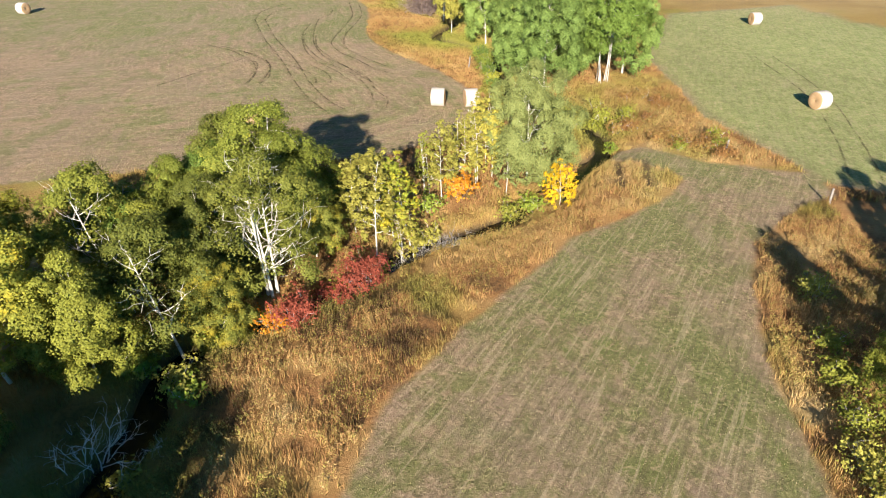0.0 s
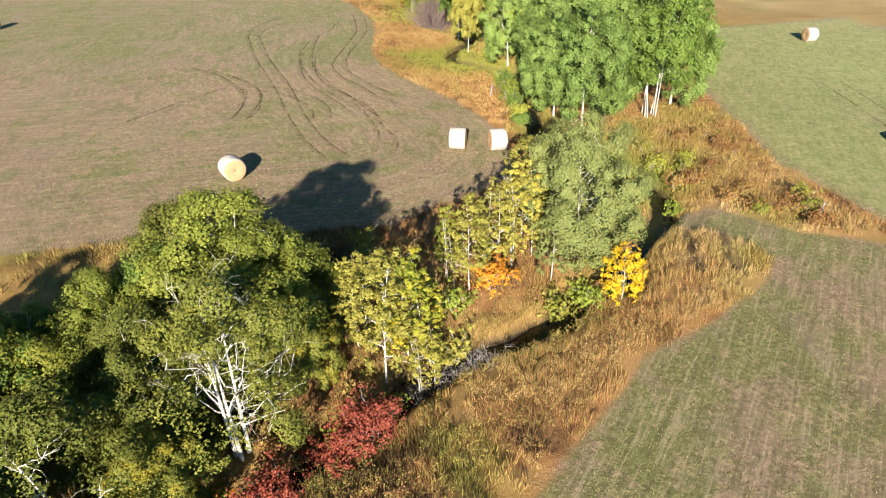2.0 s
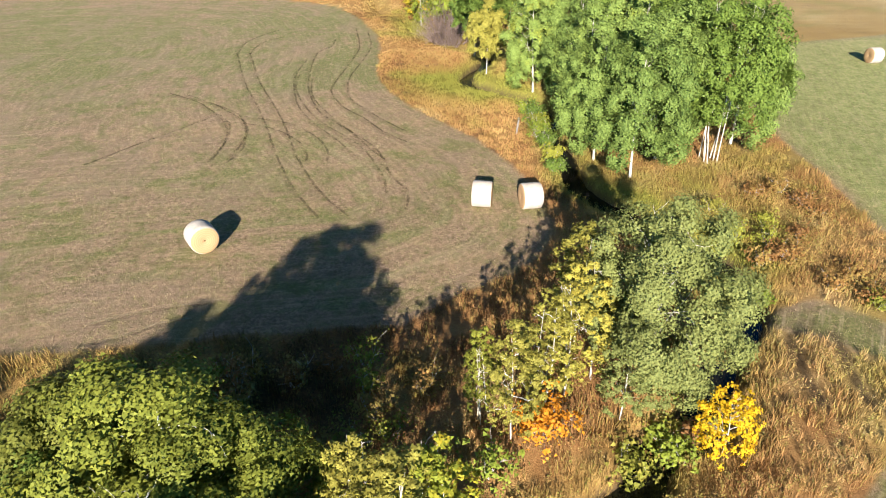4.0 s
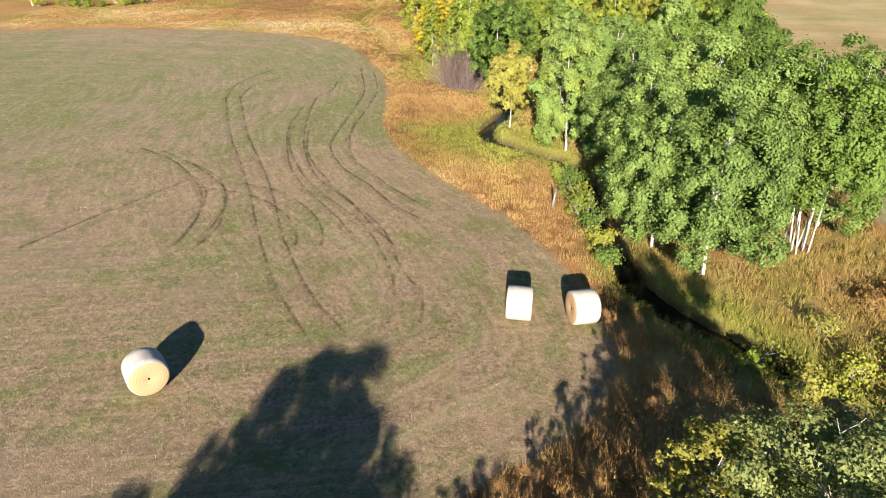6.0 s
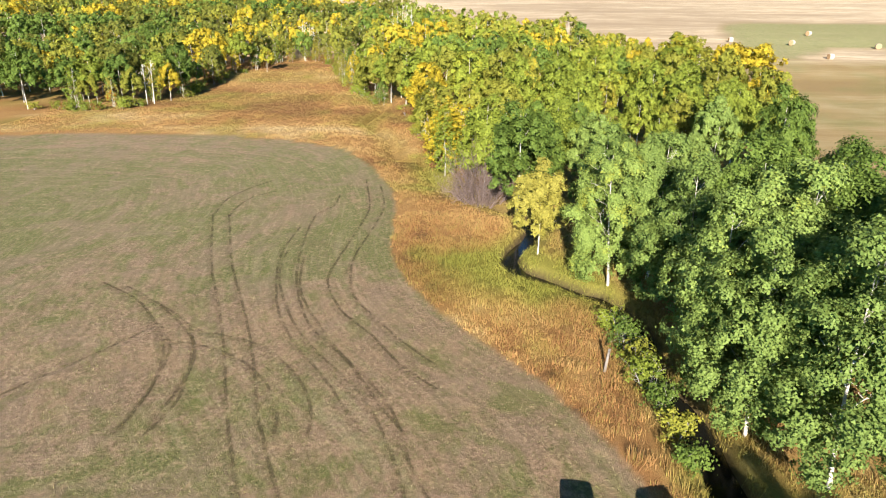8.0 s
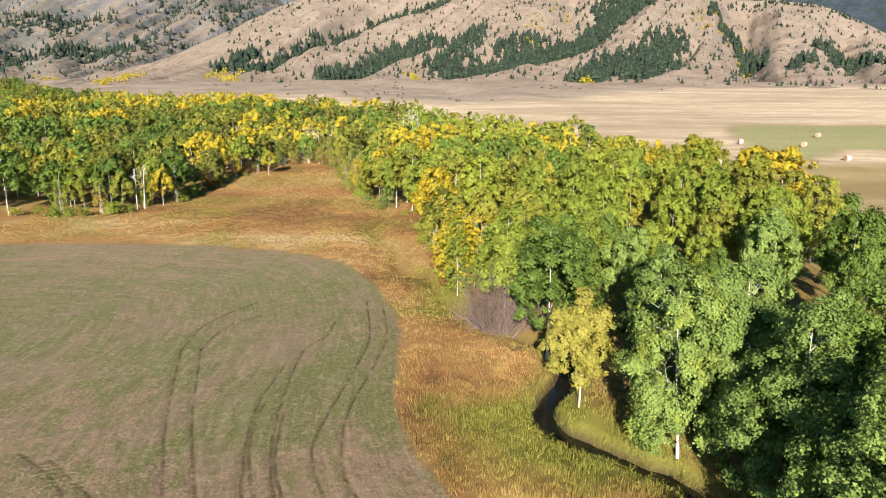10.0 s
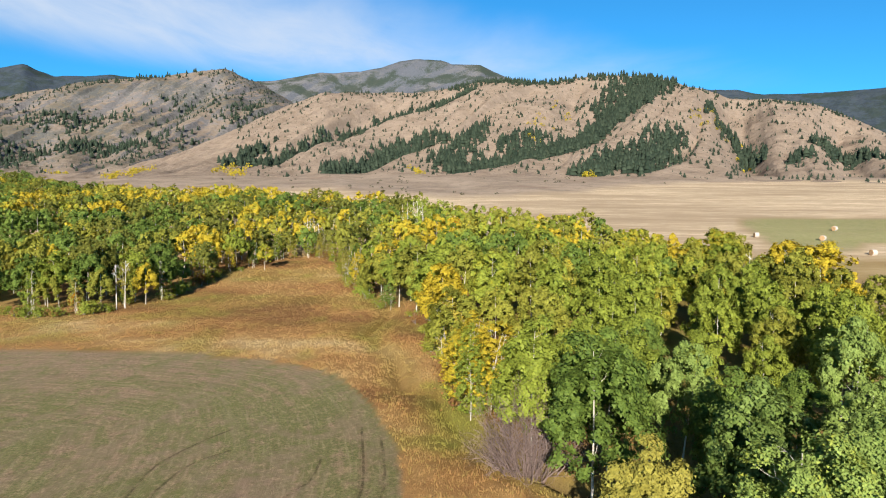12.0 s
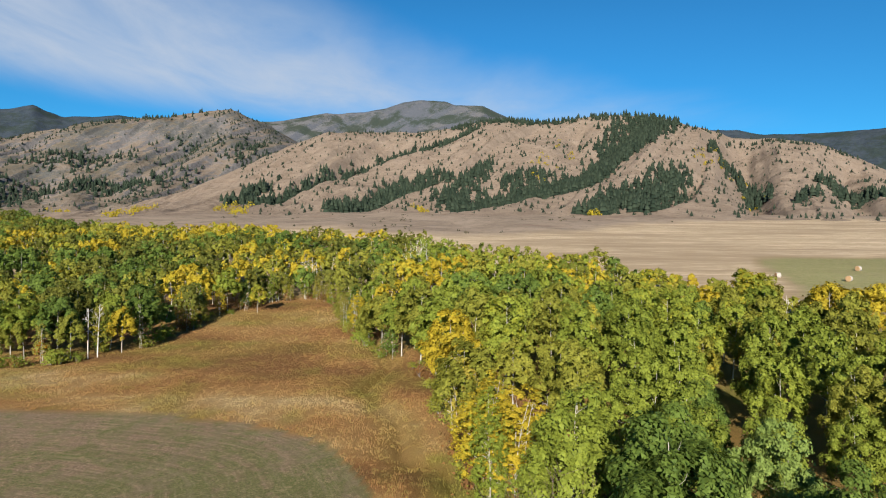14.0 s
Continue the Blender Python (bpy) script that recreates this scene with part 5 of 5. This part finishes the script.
# ---- bales ----
def build_bales():
    def bale_meshes():
        n, half, r = 40, 0.62, 0.85
        rng = np.random.default_rng(2)
        lump = 1 + 0.012 * np.sin(3 * np.linspace(0, 6.283, n, endpoint=False)) + rng.normal(0, 0.004, n)
        prof = [(-half, 0.93), (-half + 0.05, 0.99), (-half * 0.5, 1.0), (0, 1.005), (half * 0.5, 1.0), (half - 0.05, 0.99), (half, 0.93)]
        v = []
        for x, k in prof:
            for a in range(n):
                w = 6.283185 * a / n
                z = r + r * k * lump[a] * math.sin(w)
                v.append((x, r * k * lump[a] * math.cos(w), max(z, 0.03)))
        f = [(i * n + a, i * n + (a + 1) % n, (i + 1) * n + (a + 1) % n, (i + 1) * n + a) for i in range(len(prof) - 1) for a in range(n)]
        wrap = raw_mesh("net_wrap", v, f, M_NET, soft=True)
        v, f = [], []
        for side in (1,):
            rings = [(0.93, half), (0.90, half + 0.015), (0.6, half + 0.035), (0.25, half + 0.03), (0.06, half - 0.01)]
            base = len(v)
            for k, x in rings:
                for a in range(n):
                    w = 6.283185 * a / n
                    v.append((side * x, r * k * math.cos(w), max(r + r * k * lump[a] * math.sin(w), 0.03)))
            for i in range(len(rings) - 1):
                f += [(base + i * n + a, base + i * n + (a + 1) % n, base + (i + 1) * n + (a + 1) % n, base + (i + 1) * n + a) for a in range(n)]
        return wrap, raw_mesh("straw_end", v, f, M_STRAW, soft=True)

    wrap, ends = bale_meshes()
    for x, y, turn, label in ((-0.45, 60.25, -8, "net-wrapped round hay bale on the mown field"), (2.65, 60.0, 12, "net-wrapped round hay bale beside another one"),
                              (-16.75, 54.5, -54, "round hay bale showing its straw end"), (35.2, 59.2, 20, "round hay bale on the green field"), (44, 95.2, 10, "round hay bale on the green field"),
                              (-63.2, 102.4, -20, "round hay bale far out on the field"), (116.1, 285, 30, "distant round hay bale on the plain"),
                              (82, 266, 0, "distant round hay bale on the plain"), (99, 260, 40, "distant round hay bale on the plain"), (96.8, 232, 10, "distant round hay bale on the plain"),
                              (122.7, 254.5, 70, "distant round hay bale on the plain")):
        ob = thing("hay_bale", x, y, label, "hay bale", "round bales on the hay fields", z=gz(x, y) - 0.05, turn=turn)
        part("net_wrap", wrap, ob, "whitish net wrapping")
        part("straw_end", ends, ob, "golden rolled straw end")
        part("straw_end", ends, ob, "golden rolled straw end").rotation_euler = (0, 0, math.pi)


build_bales()


# ---- shrubs and brush ----
def shrub(x, y, height, radius, kind, leaves, seed, label, name="leafy_shrub", size=0.15, z=None):
    rng = np.random.default_rng(seed)
    tubes, tips = Tubes(4), []
    for k in range(9 if leaves > 600 else 4):
        w = rng.uniform(0, 6.283)
        branch(tubes, rng, (0.15 * math.cos(w), 0.15 * math.sin(w), -0.05), (0.55 * radius / height * math.cos(w), 0.55 * radius / height * math.sin(w), 0.8), height * rng.uniform(0.6, 0.85), 0.025, 1, 0.3, tips)
    c = np.array([tuple(p) for p in tips])
    extra = np.stack([rng.normal(0, radius * 0.45, 40), rng.normal(0, radius * 0.45, 40), rng.uniform(0.15, 0.9, 40) * height], 1)
    c = np.concatenate([c, extra])
    v, f = leaf_cloud(rng, c, np.full(len(c), radius * 0.30), leaves, size, np.array([0, 0, height * 0.4]))
    v[:, 2] = np.maximum(v[:, 2], 0.02)
    ob = thing(name, x, y, label, "shrub", "autumn shrubs by the creek", z)
    part("woody_base", tubes.mesh("woody_base", M_GREY), ob)
    part("foliage", raw_mesh("foliage", v, f, LEAF[kind]), ob)
    return ob


def bare_shrub(x, y, height, radius, count, mat, seed, label, name, twist=0.25, thick=0.012):
    """Many thin bare stems from one stool, forking upwards into a round head."""
    rng = np.random.default_rng(seed)
    tubes = Tubes(3)
    for k in range(count):
        w, u = rng.uniform(0, 6.283), rng.random() ** 0.6
        branch(tubes, rng, (0.3 * radius * u * math.cos(w), 0.3 * radius * u * math.sin(w), -0.05), (radius / height * u * math.cos(w), radius / height * u * math.sin(w), 0.9),
               height * rng.uniform(0.5, 0.8) * (1 - 0.25 * u * u), thick, 2, twist, None, (3, 5), 0.15)
    ob = thing(name, x, y, label, "shrub", "bare shrubs")
    part("crown", tubes.mesh("crown", mat), ob, "many forking bare twigs")


shrub(-4.5, 30.2, 2.1, 1.5, "red", 4800, 101, "dark red-leaved shrub on the creek bank", "red_shrub", 0.09)
shrub(-5.8, 29.3, 1.5, 1.1, "red", 2700, 102, "dark red-leaved shrub on the creek bank", "red_shrub", 0.09)
shrub(-7.5, 26.6, 1.7, 1.2, "red", 3100, 103, "red-leaved shrub at the foot of the aspens", "red_shrub", 0.09)
shrub(-8.6, 26.3, 1.3, 0.9, "orange", 700, 104, "small orange-leaved shrub under the aspens", "orange_shrub", 0.10)
shrub(1.1, 40.3, 1.9, 1.0, "orange", 1200, 105, "orange-leaved shrub among young trees", "orange_shrub", 0.14)
bare_shrub(-2.8, 105.0, 5.9, 5.2, 110, M_PURPLE, 111, "large bare shrub with purple-grey twigs", "bare_willow", 0.2, 0.045)
bare_shrub(-14.0, 17.8, 2.5, 2.4, 11, M_DEAD, 112, "leafless bleached white shrub in the shade", "bleached_shrub", 0.5, 0.035)
bare_shrub(-11.6, 18.6, 1.0, 0.7, 3, M_DEAD, 113, "small leafless bleached shrub", "bleached_shrub", 0.5, 0.02)
for k in range(7):
    bare_shrub(-2.3 + 0.62 * k, 33.3 + 0.33 * k + 0.2 * (k % 2), 1.25 + 0.15 * (k % 3), 1.3, 14, M_GREY, 120 + k, "tangle of grey dead brush on the creek bank", "dead_brush", 0.7, 0.016)
UNDER = [("olive", "low olive-green bush by the creek"), ("rust", "low rusty bush by the creek"), ("green", "low green bush under the trees"), ("pale", "low yellowing bush by the creek")]
_r = np.random.default_rng(77)
for k in range(46):
    s = CREEK[int(_r.integers(4, 46))]
    side = _r.choice((-1, 1)) * _r.uniform(1.4, 3.5)
    x, y = s[0] + side * (0.7 if s[1] > 60 else 0.5), s[1] + abs(side) * (0.8 if s[0] < 5 else 0.2)
    if float(mown_depth(np.array([x]), np.array([y]))[0]) > -1.0:
        continue
    kind, label = UNDER[int(_r.integers(0, 4)) if y < 60 else int(_r.choice((0, 1, 2)))]
    shrub(x, y, _r.uniform(0.7, 1.5), _r.uniform(0.6, 1.1), kind, 420, 200 + k, label, "low_bush", 0.15)


_r = np.random.default_rng(78)
for k in range(34):
    x, y = _r.uniform(13.5, 23.5), _r.uniform(45, 63)
    if float(from_line(np.array([x]), np.array([y]), CREEK)[0]) < 1.5 or float(mown_depth(np.array([x]), np.array([y]))[0]) > -0.9:
        continue
    kind = ("rust", "olive", "rust", "pale", "rust")[int(_r.integers(0, 5))]
    shrub(x, y, _r.uniform(0.6, 1.2), _r.uniform(0.6, 1.2), kind, 520, 400 + k, {"rust": "low half-bare rusty bush on the bank", "olive": "low olive bush on the bank"}.get(kind, "low yellowing bush on the bank"), "low_bush", 0.11)
for k, (x, y, h, r) in enumerate(((5.0, 70.2, 1.5, 0.9), (4.7, 72.2, 2.0, 1.0), (4.8, 74.2, 1.6, 0.9), (4.6, 76.4, 1.9, 1.0), (4.3, 78.6, 1.3, 0.9), (5.2, 68.2, 1.2, 0.8), (5.1, 66.0, 1.0, 0.8))):
    shrub(x, y, h, r, ("deep", "green", "olive")[k % 3], 1100, 450 + k, "leafy green willow bush on the creek bank", "willow_bush", 0.12)
for k, (x, y, h, r) in enumerate(((16.2, 17.2, 1.5, 1.1), (17.0, 19.4, 1.4, 1.0), (15.9, 15.4, 1.3, 1.1), (17.6, 22.0, 1.2, 1.0), (17.9, 16.4, 1.9, 1.2), (18.4, 24.4, 1.0, 0.9), (19.6, 28.6, 1.3, 1.0))):
    shrub(x, y, h, r, ("pale", "olive")[k % 2], 1100, 470 + k, "yellowing waist-high bush at the field's edge", "low_bush", 0.11)
for k in range(26):
    x, y = _r.uniform(-16, -3), _r.uniform(35, 44.5)
    if float(mown_depth(np.array([x]), np.array([y]))[0]) > -0.9:
        continue
    shrub(x, y, _r.uniform(0.7, 1.5), _r.uniform(0.6, 1.1), ("rust", "rust", "olive")[k % 3], 420, 500 + k, "brown half-bare bush behind the aspens", "low_bush", 0.11)


EDGE = spline([(-78, 153), (-67, 153.5), (-61.5, 160), (-58.5, 174), (-58.5, 199), (-52, 216), (-45, 221), (-36.5, 209), (-25.5, 175), (-16, 158.5), (-11, 145), (-8.5, 129), (-6.5, 113)], 1.6)


def build_edge_cover():
    """Bushes and thin young aspens along the foot of the woods."""
    rng = np.random.default_rng(64)
    kinds = (("olive", "knee-high olive bush at the foot of the woods"), ("rust", "rusty half-bare bush at the foot of the woods"), ("green", "green bush at the foot of the woods"))
    models = [shrub(EDGE[3 * k][0], EDGE[3 * k][1], 1.5, 1.2, kind, 520, 600 + k, label, "edge_bush", 0.17) for k, (kind, label) in enumerate(kinds)]
    for k in range(90):
        x, y = EDGE[int(rng.integers(0, len(EDGE)))]
        x, y = x + rng.normal(0, 1.1), y + rng.normal(0.6, 1.1)
        ob = copy_thing(models[int(rng.integers(0, 3))], pose(x, y, gz(x, y), 0, 0, rng.uniform(0, 360)))
        s = rng.uniform(0.6, 1.5)
        ob.scale = (s, s, s * rng.uniform(0.8, 1.2))
    for k in range(42):
        x, y = EDGE[int(rng.integers(0, len(EDGE)))]
        x, y = x + rng.normal(0, 1.0), y + rng.normal(0.9, 1.0)
        kind = ("olive", "pale", "green", "yellow", "deep")[int(rng.integers(0, 5))]
        h = rng.uniform(4.0, 7.5) / 7
        plant(SLIM[int(rng.integers(0, 3))], x, y, kind, h, None, "young aspens at the foot of the woods").scale = (1.35 * h, 1.35 * h, h)


build_edge_cover()


# ---- snags ----
def snag(x, y, height, seed):
    rng = np.random.default_rng(seed)
    tubes = Tubes(4)
    top = (rng.normal(0, 0.4), rng.normal(0, 0.4), height)
    tubes.add([(0, 0, -0.2), (top[0] * 0.3, top[1] * 0.5, height * 0.5), top], [0.09, 0.06, 0.02])
    for k in range(9):
        f = rng.uniform(0.3, 0.95)
        w = rng.uniform(0, 6.283)
        branch(tubes, rng, (top[0] * f, top[1] * f, height * f), (math.cos(w), math.sin(w), 0.9), height * 0.28 * (1.2 - f), 0.04, 1, 0.4)
    ob = thing("dead_tree", x, y, "leafless dead aspen with bleached white limbs", "tree", "dead aspens in the grove")
    part("trunk", tubes.mesh("trunk", M_DEAD), ob)


for k, (x, y, h) in enumerate(((-25.5, 258, 11), (-24, 259, 12), (-22.6, 258, 11.5), (-21, 259.5, 11), (-26.8, 259, 10.5), (40.0, 173.5, 7.5), (41.3, 174.7, 8.0), (42.6, 173.5, 7.5), (38.6, 176, 6.5), (43.4, 176, 6.5),
                               (-61.5, 159.6, 7), (-60.6, 160.4, 7.5), (-46, 224, 9), (-48, 225, 9.5), (-44.5, 223.5, 8.5)  )):
    snag(x, y, h, 300 + k)


# ---- posts ----
def post(x, y, height, lean):
    bm = bmesh.new()
    bmesh.ops.create_cone(bm, cap_ends=True, segments=9, radius1=0.085, radius2=0.07, depth=height)
    for v in bm.verts:
        v.co.z += height / 2 - 0.12
        v.co.x += lean * v.co.z + 0.01 * math.sin(9 * v.co.y * 20)
    bmesh.ops.bevel(bm, geom=[e for e in bm.edges if e.verts[0].co.z > height * 0.7 and e.verts[1].co.z > height * 0.7], offset=0.012, segments=1, affect="EDGES")
    me = bpy.data.meshes.new("fence_post")
    bm.to_mesh(me)
    bm.free()
    me.materials.append(M_POST)
    ob = new("fence_post", me)
    ob.matrix_basis = pose(x, y, gz(x, y))
    tagged(ob, "weathered grey wooden fence post in tall grass", "fence post", "posts of the old fence")


# the third, at (2.9, 73.4), is a post shape standing for a broken snag
for x, y, h, lean in ((22.4, 48.3, 1.35, 0.05), (26.1, 39.4, 1.3, -0.03), (2.9, 73.4, 1.5, 0.1)):
    post(x, y, h, lean)


# ---- grass ----
def blades(x, y, per, height, width, rng, lean=0.35):
    """Tufts: per blades each, one triangle a blade."""
    n = len(x) * per
    cx, cy = np.repeat(x, per) + rng.normal(0, 0.10, n), np.repeat(y, per) + rng.normal(0, 0.10, n)
    h = np.repeat(height, per) * rng.uniform(0.55, 1.15, n)
    z = ground_z(cx, cy) - 0.03
    w, a = rng.uniform(0, 6.283, n), rng.uniform(0, 6.283, n)
    l = np.abs(rng.normal(0, lean, n)) * h
    ww = width * rng.uniform(0.6, 1.4, n) * 0.5
    b0 = np.stack([cx + ww * np.cos(w), cy + ww * np.sin(w), z], 1)
    b1 = np.stack([cx - ww * np.cos(w), cy - ww * np.sin(w), z], 1)
    tip = np.stack([cx + l * np.cos(a), cy + l * np.sin(a), z + h], 1)
    return np.stack([b0, b1, tip], 1).reshape(-1, 3), np.arange(3 * n).reshape(-1, 3), cx, cy




def build_grass():
    rng = np.random.default_rng(15)
    for name, box, density, per, tall, width in (("near", (-20, 26, 12, 40), 46, 5, 0.46, 0.027), ("creek", (-26, 32, 40, 70), 26, 5, 0.48, 0.034),
                                                 ("grove", (-14, 26, 70, 100), 24, 5, 0.40, 0.038), ("meadow", (-75, 12, 100, 165), 12, 4, 0.26, 0.05), ("far meadow", (-62, 0, 165, 226), 5, 3, 0.28, 0.09)):
        n = int((box[1] - box[0]) * (box[3] - box[2]) * density)
        x, y = rng.uniform(box[0], box[1], n), rng.uniform(box[2], box[3], n)
        keep = (mown_depth(x, y) < -0.02) & ((from_line(x, y, CREEK) > 0.72) | (y > 106)) & (fbm(x, y, 0.75, 2) > (-0.10 if box[2] < 60 else -0.3))
        for rut in RUTS:
            keep &= from_line(x, y, rut) > 0.42
        x, y = x[keep], y[keep]
        h = tall * (0.72 + 0.4 * np.clip(fbm(x, y, 3.5, 3) + 0.2, -0.5, 0.8) + 0.5 * np.clip(fbm(x, y, 0.6, 1), -0.4, 0.8))
        v, f, cx, cy = blades(x, y, per, h, width, rng)
        me = raw_mesh("tall_grass", v, f, M_GROWTH, [("tone", np.repeat(tone_at(cx, cy), 3)), ("lush", np.repeat(lush_at(cx, cy), 3))])
        tagged(new("tall_grass", me), "dry uncut grass and weeds in gold and russet", "grass", kind="stuff")
    for box, density, height in (((-14, 26, 13, 38), 13.0, 0.60), ((-24, 26, 38, 66), 7.0, 0.5), ((-12, 20, 66, 100), 2.0, 0.5)):
        n = int((box[1] - box[0]) * (box[3] - box[2]) * density)
        x, y = rng.uniform(box[0], box[1], n), rng.uniform(box[2], box[3], n)
        keep = (mown_depth(x, y) < -0.3) & (from_line(x, y, CREEK) > 0.9) & (fbm(x + 9, y, 3.0, 2) > -0.25)
        x, y = x[keep], y[keep]
        z = ground_z(x, y)
        h = height * rng.uniform(0.5, 1.25, len(x))
        centre = np.stack([x, y, z + 0.62 * h], 1)
        v, f = leaf_cloud(rng, centre, 0.30 * h, len(x) * 20, 0.05, np.array([0, 40, -30]))
        v[:, 2] += rng.normal(0, 0.10, len(x) * 20).repeat(3)
        near_z = ground_z(v[:, 0], v[:, 1])
        v[:, 2] = np.maximum(v[:, 2], near_z + 0.02)
        kind = np.clip(tone_at(v[::3, 0], v[::3, 1]) + rng.normal(0, 0.14, len(v) // 3), 0, 0.8)
        green = np.clip(lush_at(v[::3, 0], v[::3, 1]) + (rng.random(len(v) // 3) < 0.22) * 0.7, 0, 1)
        me = raw_mesh("weeds", v, f, M_GROWTH, [("tone", np.repeat(kind, 3)), ("lush", np.repeat(green, 3))])
        tagged(new("weeds", me), "knee-high autumn weeds with russet and olive leaves", "weeds", kind="stuff")
    x, y = rng.uniform(-32, 27, 90000), rng.uniform(13, 82, 90000)
    keep = (mown_depth(x, y) > 0.1) & (rng.random(len(x)) < np.clip(1.6 - y / 70, 0.3, 1))
    x, y = x[keep], y[keep]
    v, f, cx, cy = blades(x, y, 3, np.full(len(x), 0.11), 0.032, rng, 0.8)
    tagged(new("stubble", raw_mesh("stubble", v, f, M_STUBBLE)), "short cut stubble and fresh grass of the hay fields", "grass", kind="stuff")


build_grass()
